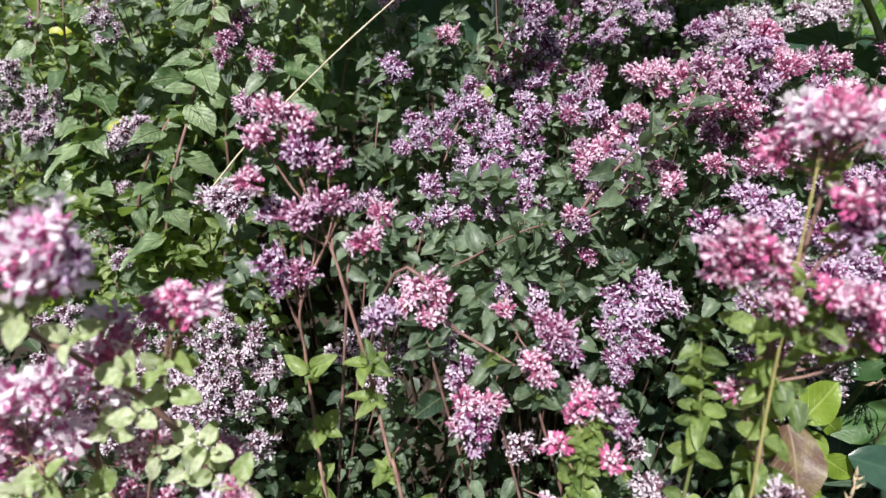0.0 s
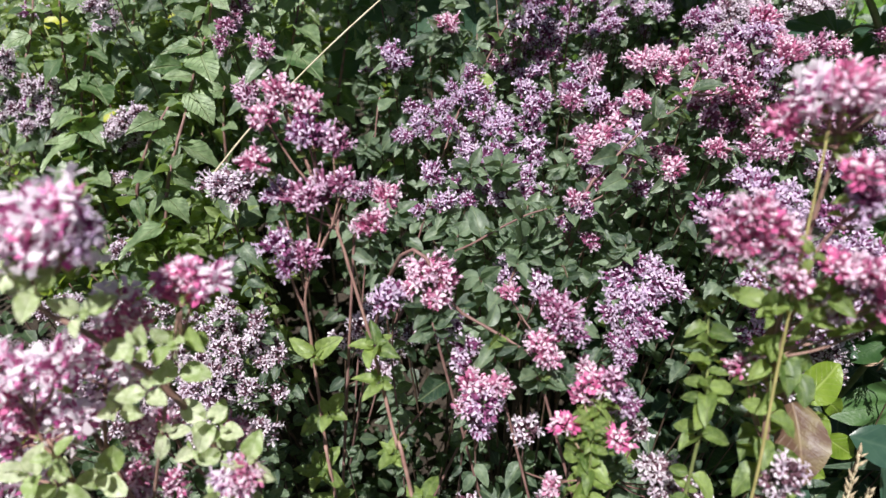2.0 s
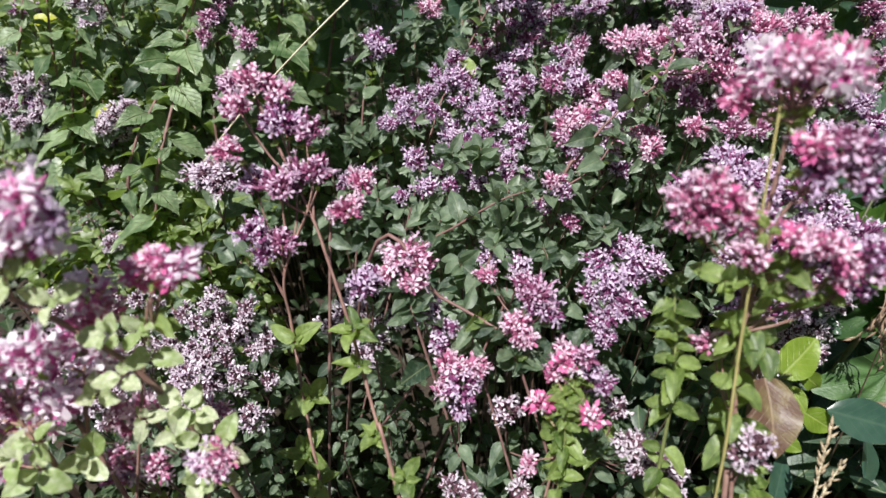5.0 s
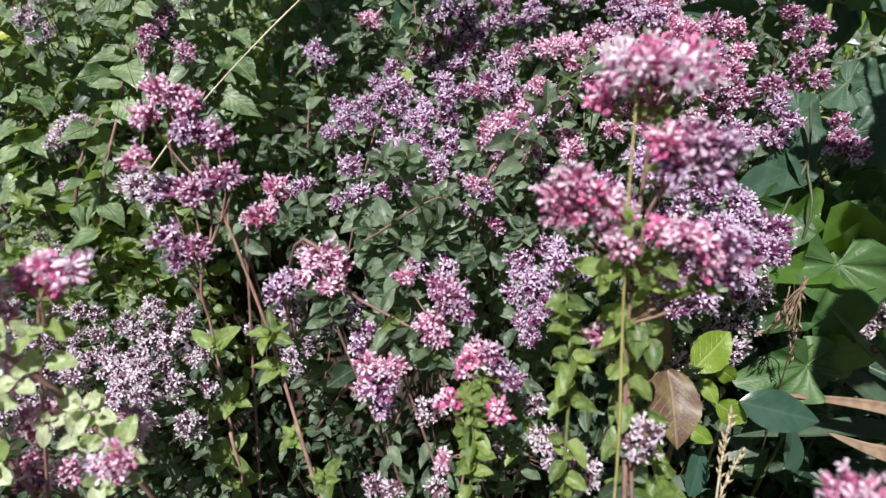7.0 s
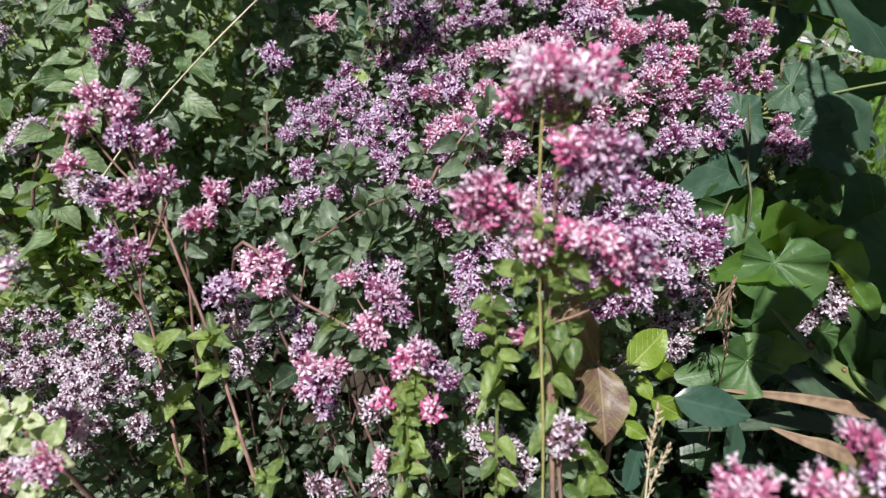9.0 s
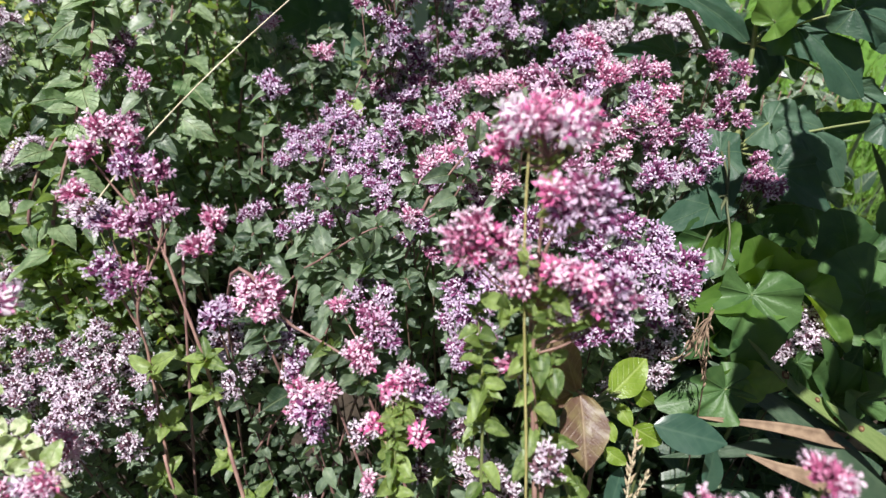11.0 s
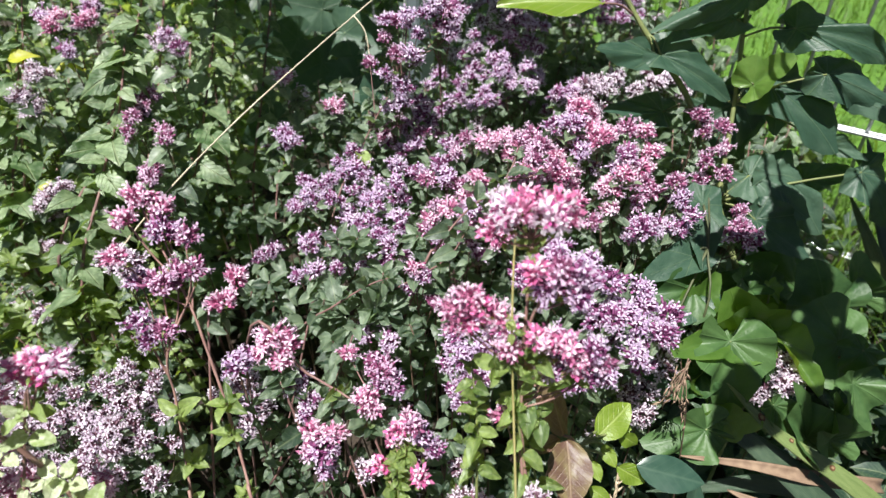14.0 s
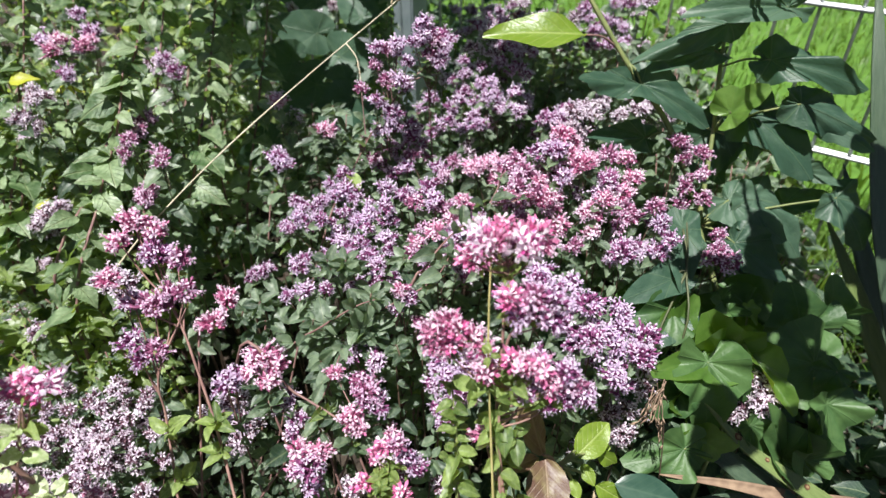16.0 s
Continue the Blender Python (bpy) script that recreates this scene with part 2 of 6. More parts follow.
# ---- building kit ----
class Geo:
    """Gathers verts, faces and flat leaf coordinates into one mesh."""

    def __init__(self):
        self.v, self.f, self.uv = [], [], []

    def add(self, verts, faces, uv=None, m=None):
        k = len(self.v)
        self.v += [tuple(m @ Vector(p)) for p in verts] if m is not None else [tuple(p) for p in verts]
        self.f += [tuple(i + k for i in f) for f in faces]
        self.uv += list(uv) if uv is not None else [(p[0], p[1]) for p in verts]

    def mesh(self, name, material, smooth=True):
        me = bpy.data.meshes.new(name)
        me.from_pydata(self.v, [], self.f)
        layer = me.uv_layers.new(name="UVMap")
        index = np.empty(len(me.loops), dtype=np.int32)
        me.loops.foreach_get("vertex_index", index)
        layer.data.foreach_set("uv", np.array(self.uv, dtype=np.float32)[index].ravel())
        me.polygons.foreach_set("use_smooth", [smooth] * len(me.polygons))
        me.materials.append(material)
        return me


def part(name, mesh, parent, m=None, label=""):
    ob = new(name, mesh)
    ob.parent = parent
    if m is not None:
        ob.matrix_parent_inverse = parent_world(parent).inverted()
        ob.matrix_basis = m
    return tagged(ob, label)


def parent_world(ob):
    m = ob.matrix_parent_inverse @ ob.matrix_basis
    return parent_world(ob.parent) @ m if ob.parent else m


def thing(name, base, label, category, group="", kind=""):
    ob = new(name)
    ob.empty_display_size = 0.02
    ob.matrix_basis = Matrix.Translation(base)
    return tagged(ob, label, category, group, kind)


def aim(pos, way, up, scale=1.0):
    """Local y along way, local z as near up as can be."""
    y = Vector(way).normalized()
    x = y.cross(Vector(up))
    x = x.normalized() if x.length > 1e-6 else y.orthogonal().normalized()
    z = x.cross(y)
    return Matrix.Translation(pos) @ Matrix((x, y, z)).transposed().to_4x4() @ Matrix.Scale(scale, 4)


def smooth_line(points, steps=6):
    """A smooth curve through the points."""
    p = [Vector(q) for q in points]
    p = [p[0] * 2 - p[1], *p, p[-1] * 2 - p[-2]]
    out = []
    for i in range(1, len(p) - 2):
        a, b, c, d = p[i - 1:i + 3]
        for k in range(steps):
            s = k / steps
            out.append(0.5 * (2 * b + (c - a) * s + (2 * a - 5 * b + 4 * c - d) * s * s + (3 * b - a - 3 * c + d) * s ** 3))
    return out + [p[-2]]


def tube(geo, line, r0, r1, sides=6, uneven=0.12):
    verts, faces, uv = [], [], []
    n = len(line)
    x = None
    for i, q in enumerate(line):
        way = (line[min(i + 1, n - 1)] - line[max(i - 1, 0)]).normalized()
        if x is None:
            x = way.orthogonal().normalized()
        x = (x - way * x.dot(way)).normalized()
        y = way.cross(x)
        r = (r0 + (r1 - r0) * i / max(n - 1, 1)) * (1 + uneven * random.uniform(-1, 1))
        for k in range(sides):
            a = 2 * math.pi * k / sides
            verts.append(q + (x * math.cos(a) + y * math.sin(a)) * r)
            uv.append((k / sides, i / n))
    for i in range(n - 1):
        for k in range(sides):
            a, b = i * sides + k, i * sides + (k + 1) % sides
            faces.append((a, b, b + sides, a + sides))
    faces.append(tuple(range(sides))[::-1])
    faces.append(tuple((n - 1) * sides + k for k in range(sides)))
    geo.add(verts, faces, uv)


def blade(width, rows=6, cols=4, droop=0.25, fold=0.15, wave=0.02, tip=1.0, belly=0.36, teeth=0.0, twist=0.0):
    """A leaf of length 1 along y; belly: where it is widest."""
    verts, faces, uv = [], [], []
    k = math.log(0.5) / math.log(belly)
    phase = random.uniform(0, 6)
    for i in range(rows + 1):
        s = i / rows
        w = width * 0.5 * max(math.sin(math.pi * s ** k), 0.0) ** (0.72 if s < belly else tip)
        if 0 < i < rows and teeth:
            w *= 1 + teeth * (1 if i % 2 else -1)
        w = max(w, 0.012)
        for j in range(cols + 1):
            a = 2 * j / cols - 1
            x = a * w
            z = fold * abs(x) - droop * s * s + wave * math.sin(9 * s + phase + 2 * a) * abs(a) + twist * s * x
            verts.append((x, s, z))
            uv.append((x, s))
    for i in range(rows):
        for j in range(cols):
            a = i * (cols + 1) + j
            faces.append((a, a + 1, a + cols + 2, a + cols + 1))
    return verts, faces, uv


def lobes(shape, rings=4, spokes=36, droop=0.2, fold=0.15, wave=0.03, teeth=0.0):
    """A leaf round its stalk at the origin; shape gives the edge (angle from the tip in degrees, reach) on one side."""
    verts, faces, uv = [(0, 0, 0)], [], [(0, 0)]
    phase = random.uniform(0, 6)
    for r in range(1, rings + 1):
        q = r / rings
        for k in range(spokes):
            ang = -180 + 360 * (k + 0.5) / spokes
            a = abs(ang)
            reach = np.interp(a, [s[0] for s in shape], [s[1] for s in shape])
            reach *= q * (1 + (teeth * (1 if k % 2 else -1) if r == rings else 0))
            x, y = reach * math.sin(radians(ang)), reach * math.cos(radians(ang))
            d = math.hypot(x, y)
            z = fold * abs(x) - droop * (max(y, 0) ** 2 + 0.6 * x * x) + wave * q * q * math.sin(5 * radians(ang) + phase) + 0.35 * wave * q * math.sin(11 * radians(ang) + 2 * phase)
            verts.append((x, y, z))
            uv.append((x, y))
    for k in range(spokes):
        faces.append((0, 1 + (k + 1) % spokes, 1 + k))
    for r in range(rings - 1):
        for k in range(spokes):
            a, b = 1 + r * spokes + k, 1 + r * spokes + (k + 1) % spokes
            faces.append((a, b, b + spokes, a + spokes))
    return verts, [f[::-1] for f in faces], uv


RAW = {}


def leaf_set(name, material, count, make):
    out = []
    for i in range(count):
        g, raw = Geo(), make(i)
        g.add(*raw)
        out.append(g.mesh(name, material))
        RAW[out[-1].name] = raw
    return out


U = random.uniform
LEAVES = leaf_set("leaf", LEAF, 7, lambda i: blade(U(0.50, 0.64), 6, 4, tip=0.62, belly=0.42, droop=U(0.1, 0.6), fold=U(0.25, 0.80), wave=U(0.02, 0.06), twist=U(-0.6, 0.6)))
LIMES = leaf_set("young_leaf", LIME, 8, lambda i: blade(U(0.54, 0.70), 7, 4, tip=0.62, belly=0.42, droop=U(0.0, 0.7), fold=U(0.25, 0.85), wave=U(0.02, 0.07), twist=U(-0.8, 0.8)))
LIT_LIMES = leaf_set("overlit_leaf", LIT_LIME, 6, lambda i: blade(U(0.56, 0.72), 7, 4, tip=0.62, belly=0.42, droop=U(0.0, 0.5), fold=U(0.15, 0.6), wave=U(0.02, 0.06), twist=U(-0.7, 0.7)))
MINTS = leaf_set("toothed_leaf", MINT, 6, lambda i: blade(U(0.58, 0.74), rows=14, droop=U(0.15, 0.6), fold=U(0.1, 0.45), wave=U(0.03, 0.07), teeth=0.045, twist=U(-0.5, 0.5)))
IVY = ((0, 1.0), (10, 0.90), (22, 0.69), (35, 0.57), (50, 0.62), (62, 0.64), (75, 0.57), (95, 0.47), (115, 0.50), (135, 0.46), (150, 0.34), (168, 0.16), (180, 0.05))
DELTA = ((0, 1.0), (8, 0.88), (25, 0.68), (45, 0.56), (70, 0.52), (95, 0.49), (115, 0.40), (135, 0.27), (155, 0.17), (180, 0.09))
HEART = ((0, 1.0), (10, 0.86), (30, 0.66), (55, 0.54), (85, 0.48), (120, 0.47), (145, 0.42), (165, 0.28), (180, 0.06))
LOBES = leaf_set("lobed_leaf", LOBED, 6, lambda i: lobes(IVY, 6, 44, droop=U(0.1, 0.6), fold=U(0.05, 0.6), wave=U(0.10, 0.21)))
DELTAS = leaf_set("broad_leaf", BROAD, 8, lambda i: lobes(DELTA, 6, 56, droop=U(0.1, 0.5), fold=U(-0.1, 0.45), wave=U(0.04, 0.10), teeth=0.02))
HEARTS = leaf_set("heart_leaf", BROAD, 5, lambda i: lobes(HEART, droop=U(0.05, 0.3), fold=U(0.0, 0.3), wave=U(0.02, 0.06)))


def stalk(parent, points, r0, r1, material, name="stem", sides=6, steps=6):
    g = Geo()
    tube(g, smooth_line(points, steps), r0, r1, sides)
    return part(name, g.mesh(name, material), parent)


# ---- flower heads ----
def spread(count, jitter, low=-0.15):
    """Directions over a dome, evenly strewn."""
    out = []
    for i in range(count):
        z = 1 - (1 - low) * (i + 0.5) / count
        a = i * 2.39996 + U(-jitter, jitter)
        z = max(-1, min(1, z + U(-jitter, jitter) * 0.25))
        r = math.sqrt(max(0, 1 - z * z))
        out.append(Vector((r * math.cos(a), r * math.sin(a), z)))
    return out


def little(geo, m, length, width, cup):
    """A small pointed bract or petal of five points."""
    v = [(0, 0, 0), (-width / 2, length * 0.55, cup * length), (0, length * 0.5, 0), (width / 2, length * 0.55, cup * length), (0, length, cup * length * 0.4)]
    geo.add(v, [(0, 2, 1), (0, 3, 2), (1, 2, 4), (2, 3, 4)], None, m)


def lobe(geo, m, length, width, cup):
    """A rounded petal lobe of six points."""
    v = [(0, 0, 0), (-width * 0.36, length * 0.42, cup * length), (width * 0.36, length * 0.42, cup * length),
         (-width * 0.5, length * 0.78, cup * length), (width * 0.5, length * 0.78, cup * length), (0, length, -cup * length * 0.5)]
    geo.add(v, [(0, 2, 1), (1, 2, 4, 3), (3, 4, 5)], None, m)


def blossom(geo, m, size):
    """A two-lipped flower: tube, an upright upper lip, three spreading rounded lower lobes and stamens."""
    g = Geo()
    n = 5
    ring0 = [(0.10 * math.cos(6.283 * k / n), 0.10 * math.sin(6.283 * k / n), -0.35) for k in range(n)]
    ring1 = [(0.19 * math.cos(6.283 * k / n), 0.19 * math.sin(6.283 * k / n), 0.25) for k in range(n)]
    g.add(ring0 + ring1, [(k, (k + 1) % n, n + (k + 1) % n, n + k) for k in range(n)])
    for turn, tilt, length, width in ((0, 50, 0.60, 0.40), (108, 18, 0.60, 0.34), (180, 2, 0.70, 0.38), (252, 18, 0.60, 0.34)):
        q = pose(0, 0, 0.22, 0, 0, turn + U(-12, 12)) @ pose(0, 0.13, 0, tilt + U(-14, 14))
        lobe(g, q, length * U(0.85, 1.15), width, U(-0.1, 0.15))
    for k in range(2):
        q = pose(0, 0, 0.2, 0, 0, U(0, 360)) @ pose(0, 0.05, 0, U(55, 85))
        g.add([(-0.025, 0, 0), (0.025, 0, 0), (0.03, 0.55, 0), (-0.03, 0.55, 0)], [(0, 1, 2, 3)], None, q)
    geo.add(g.v, g.f, None, m @ Matrix.Scale(size, 4))


def flower_head(count, radius, opened, kind):
    """Two meshes: bracts with calyces, and the open blossoms."""
    b, p, places = Geo(), Geo(), []
    clumps = spread(random.choice((4, 5, 6)), 0.6, 0.1)
    coarse = 1.45 if kind == "sunwhite" else 1.25 if kind == "rosy" else 1.0
    for d in spread(int(count / coarse), 0.35):
        near = max(d.dot(c) for c in clumps)
        r = radius * (0.50 + 0.80 * max(near, 0) ** 5) * U(0.75, 1.28)
        if U(0, 1) < 0.35:
            r *= 0.75
        m = aim(d * r * 0.42, d, (U(-1, 1), U(-1, 1), 0.4))
        for k in range(3):
            q = m @ pose(0, 0, 0, 0, U(0, 360)) @ pose(0, U(0, r * 0.35), 0.0005, U(8, 32))
            little(b, q, 0.0036 * coarse * U(0.8, 1.25), 0.0022 * coarse, U(0.0, 0.25))
        n = 5
        w = 0.0007
        ring = lambda y, s: [(s * w * math.cos(6.283 * k / n), y, s * w * math.sin(6.283 * k / n)) for k in range(n)]
        b.add(ring(0, 0.5) + ring(r * 0.46, 1.25), [(k, (k + 1) % n, n + (k + 1) % n, n + k) for k in range(n)] + [tuple(range(n, 2 * n))], None, m)
        if U(0, 1) < opened:
            q = Matrix.Translation(d * (r * 0.92 + 0.0010)) @ d.to_track_quat("Z", "Y").to_matrix().to_4x4()
            places.append(q @ pose(0, 0, 0, U(-25, 25), U(-25, 25), U(0, 360)) @ Matrix.Scale(U(0.0027, 0.0056) * (1.70 if kind == "sunwhite" else 1.1 if kind == "rosy" else 1.0), 4))
            blossom(p, places[-1], 1)
        elif U(0, 1) < 0.8:
            # a closed bud
            s = U(0.0009, 0.0013) * coarse
            q = m @ Matrix.Translation((0, r * 0.5, 0))
            v = [(0, -s, 0), (s, 0, 0), (0, 0, s), (-s, 0, 0), (0, 0, -s), (0, s * 1.4, 0)]
            p.add(v, [(0, 1, 2), (0, 2, 3), (0, 3, 4), (0, 4, 1), (5, 2, 1), (5, 3, 2), (5, 4, 3), (5, 1, 4)], None, q)
    return b.mesh("flower_head", BRACT[kind]), p.mesh("blossoms", PETAL[kind]), places


HEADS = {}
for kind, opened in (("pink", 0.46), ("violet", 0.54), ("pale", 0.72), ("wine", 0.40), ("sunwhite", 0.92), ("rosy", 0.30)):
    for size, count, radius in (("s", 21, 0.0056), ("m", 36, 0.0078), ("l", 58, 0.0102)):
        HEADS[kind, size] = [flower_head(count, radius, opened, kind) for i in range(3)]


BLOSSOM = {}
for kind in PETAL:
    BLOSSOM[kind] = []
    for i in range(4):
        g = Geo()
        blossom(g, Matrix(), 1)
        BLOSSOM[kind].append(g.mesh("blossom", PETAL[kind]))


def set_head(plant, pos, way, kind, size, single=False, big=1.0):
    bracts, petals, places = random.choice(HEADS[kind, size])
    m = aim(pos, Vector(way).orthogonal(), way) @ pose(0, 0, 0, 0, 0, U(0, 360)) @ Matrix.Diagonal((big * U(0.9, 1.12), big * U(0.9, 1.12), big * U(0.85, 1.1), 1))
    head = part("flower_head", bracts, plant, m)
    if single:
        for q in places:
            flower = new("blossom", random.choice(BLOSSOM[kind]))
            flower.parent = head
            flower.matrix_basis = q
        return head
    flowers = tagged(new("blossoms", petals), kind="stuff")
    flowers.parent = head
    return head


MARJORAM = {
    "sunwhite": "flowering marjoram stem, pink heads whitened in colour for strong sun",
    "pink": "flowering marjoram stem with rosy pink flower heads",
    "rosy": "flowering marjoram stem with magenta buds and few open flowers",
    "violet": "flowering marjoram stem with dense lilac-purple flower heads",
    "pale": "flowering marjoram stem with pale lilac fading flower heads",
    "wine": "flowering marjoram stem with dark wine-red budding heads",
}


def along(line, s):
    k = max(0, min(len(line) - 1, s * (len(line) - 1)))
    i = min(int(k), len(line) - 2)
    return line[i].lerp(line[i + 1], k - i), (line[i + 1] - line[i]).normalized()


def leaf_pair(plant, pos, way, turn, size, meshes, open_angle=62, name="leaf", count=2):
    """Leaves round a node; plant is a thing, or a Geo that gathers the spray of a plant deep in the bed."""
    side = way.orthogonal().normalized()
    for k in range(count):
        a = turn + 2 * math.pi * k / count + U(-0.25, 0.25)
        out = (Matrix.Rotation(a, 3, way) @ side)
        tilt = radians(open_angle + U(-24, 26))
        d = way * math.cos(tilt) + out * math.sin(tilt)
        me = random.choice(meshes)
        m = aim(Vector(pos) + out * 0.0007, d, way * 0.5 + Vector((U(-0.7, 0.5), U(-1.05, 0.05), 0.8)), size * U(0.62, 1.28))
        if isinstance(plant, Geo):
            plant.add(*RAW[me.name], m)
        else:
            part(name, me, plant, m)


def marjoram(heads, kind="violet", via=(), base=None, leaves=0.014, young=False, gap=0.024, thick=0.0010, bare=0.0, lower=0.44, label="", fine=True, single=False, big=1.0, spire=True):
    """One stem from the ground: heads are (place, size) or (place, size, kind), via the places the stem passes, low to high."""
    spots = [Vector(h[0]) for h in heads]
    mid = sum(spots, Vector()) / len(spots)
    top = max(spots, key=lambda p: p.z) - Vector((0, 0, 0.008))
    line = [Vector(v) for v in via]
    if base is None:
        low = line[0] if line else mid
        base = Vector((low.x + U(-0.03, 0.03), low.y + U(0.0, 0.06), 0.0))
        if len(line) > 1 and line[0].z < line[1].z:
            away = line[0] - line[1]
            away = Vector((away.x, away.y, 0)) * (line[0].z / -away.z)
            base = Vector((low.x, low.y, 0)) + away * min(1.0, 0.16 / max(away.length, 1e-4))
    line = [Vector(base)] + line
    if not via:
        line.append(Vector(base).lerp(top, 0.55) + Vector((U(-0.01, 0.01), U(-0.01, 0.01), 0.012)))
    if spire:
        line.append(top)
    curve = smooth_line(line, 7)
    lower = lower if fine else max(lower, 0.42)
    plant = thing("marjoram_plant", base, label or MARJORAM[kind], "marjoram plant", "flowering marjoram stems")
    g = Geo()
    thick *= 1.0 if fine else 0.75
    tube(g, [q - Vector(base) for q in curve], thick, thick * 0.55)
    part("stem", g.mesh("stem", (PINKSTEM if young else STEM) if fine else DIMSTEM), plant)
    spray = plant if fine else Geo()
    for h, spot in zip(heads, spots):
        d = [(q - spot).length for q in curve]
        reach = min(d)
        near = d.index(reach)
        s = max(0.3, near / (len(curve) - 1) - 0.10 - 1.3 * reach)
        if not spire:
            s = min(0.97, near / (len(curve) - 1) + 0.01)
        a, way = along(curve, min(s, 0.98))
        up = (spot - a).normalized() * 0.7 + Vector((0, 0, 0.6)) + Vector((U(-0.3, 0.3), U(-0.35, 0.1), 0))
        if reach > 0.005:
            bend = a.lerp(spot, 0.5) + (Vector((0, 0, -1)) if spot.z > a.z else Vector((0, 0, 1))) * 0.12 * (spot - a).length
            g = Geo()
            tube(g, [q - Vector(base) for q in smooth_line([a, bend, spot], 3)], thick * 0.6, thick * 0.4, 5)
            part("branch", g.mesh("branch", (PINKSTEM if young else STEM) if fine else DIMSTEM), plant)
        set_head(plant, spot, up.normalized(), h[2] if len(h) > 2 else kind, h[1], single, big)
        leaf_pair(spray, spot - up.normalized() * 0.008, up.normalized(), U(0, 6), leaves * (0.55 if fine else 0.9), LIMES if young else LEAVES, 75, "bract_leaf", 2 if fine else 3)
    length = sum((curve[i + 1] - curve[i]).length for i in range(len(curve) - 1))
    n = max(1, int(length * (1 - lower) / gap))
    for i in range(n):
        s = lower + (1 - lower - 0.06) * (i + U(0.2, 0.8)) / n
        if s > 1 - bare:
            continue
        q, way = along(curve, s)
        fresh = young or U(0, 1) < 0.06
        meshes = LIMES if fresh else LEAVES
        leaf_pair(spray, q, way, i * math.pi / 2 + U(-0.3, 0.3), leaves * U(0.75, 1.15), meshes, U(70, 95))
        if U(0, 1) < 0.5:
            leaf_pair(spray, q + way * 0.003, way, i * math.pi / 2 + math.pi / 2 + U(-0.4, 0.4), leaves * U(0.35, 0.6), meshes, U(35, 60), "small_leaf")
    join_spray(plant, spray, LEAFSPRAY)
    return plant


def join_spray(plant, spray, material):
    if isinstance(spray, Geo) and spray.v:
        base = plant.matrix_basis.translation
        spray.v = [tuple(Vector(v) - base) for v in spray.v]
        tagged(part("foliage", spray.mesh("foliage", material), plant), kind="stuff")


def whorl(plant, pos, size, count=5, meshes=None, up=(0, 0, 1)):
    up = Vector(up).normalized()
    leaf_pair(plant, pos, up, U(0, 6), size, meshes or LIMES, 68, "young_leaf", count)
    leaf_pair(plant, Vector(pos) + up * 0.003, up, U(0, 6), size * 0.55, meshes or LIMES, 35, "young_leaf", 2)


def drift(corners, count, kinds, sizes="mml", per=4, leaves=0.014, proud=0.009, young=False):
    """A swathe of flowering stems whose heads lie over the patch between four corners, going round."""
    a, b, c, d = [Vector(p) for p in corners]
    spots, count = [], round(count * 1.32)
    for i in range(count * 12):
        if len(spots) == count:
            break
        u, v = random.random(), random.random()
        p = a.lerp(b, u).lerp(d.lerp(c, u), v) + Vector((random.gauss(0, 0.9), random.gauss(0, 0.9), U(-1.6, 1))) * proud
        if all((p - q).length > 0.0108 for q in spots):
            spots.append(p)
    while spots:
        first = spots.pop(random.randrange(len(spots)))
        spots.sort(key=lambda q: (q - first).length)
        group, spots = [first] + spots[:per - 1], spots[per - 1:]
        kind = random.choice(kinds)
        marjoram([(p, random.choice(sizes)) for p in group], kind, leaves=leaves, young=young, fine=False)


def leafy(points, size=0.015, gap=0.017, meshes=None, thick=0.0010, lower=0.42, material=None, label="leafy flowerless marjoram shoot with grey-green leaves",
          name="marjoram_shoot", category="marjoram plant", extra=0.5, open_angle=82, fine=True, spray_material=None):
    """A shoot without flowers through the points, the first on the ground."""
    meshes = meshes or LEAVES
    plant = thing(name, points[0], label, category, "leafy shoots")
    base = Vector(points[0])
    curve = smooth_line(points, 7)
    g = Geo()
    tube(g, [q - base for q in curve], thick, thick * 0.5)
    part("stem", g.mesh("stem", material or DIMSTEM), plant)
    length = sum((curve[i + 1] - curve[i]).length for i in range(len(curve) - 1))
    n = max(2, int(length * (1 - lower) / gap))
    spray = plant if fine else Geo()
    for i in range(n):
        s = lower + (1 - lower) * (i + U(0.05, 0.95)) / n
        q, way = along(curve, s)
        k = 1.15 - 0.55 * s ** 3
        leaf_pair(spray, q, way, i * math.pi / 2 + U(-0.3, 0.3), size * k * U(0.8, 1.15), meshes, open_angle)
        if U(0, 1) < (extra if spray is not plant or meshes is not LEAVES else 0.12):
            leaf_pair(spray, q + way * 0.003, way, i * math.pi / 2 + 1.57, size * k * U(0.3, 0.55), meshes, 40, "small_leaf")
    leaf_pair(spray, curve[-1], (curve[-1] - curve[-2]).normalized(), U(0, 6), size * 0.62, meshes, 58, "small_leaf", 5)
    join_spray(plant, spray, spray_material or LEAFSPRAY)
    return plant


def shoot(top, sway=0.035, **more):
    top = Vector(top)
    base = Vector((top.x + U(-sway, sway), top.y + U(0, sway * 1.5), 0))
    return leafy([base, base.lerp(top, 0.55) + Vector((U(-0.014, 0.014), U(-0.014, 0.014), 0.02)), top, top + Vector((U(-0.005, 0.005), -0.007, 0.006))], **more)


FAR_STEMS, FAR_LEAVES, SUNLIT_LEAVES = Geo(), Geo(), Geo()


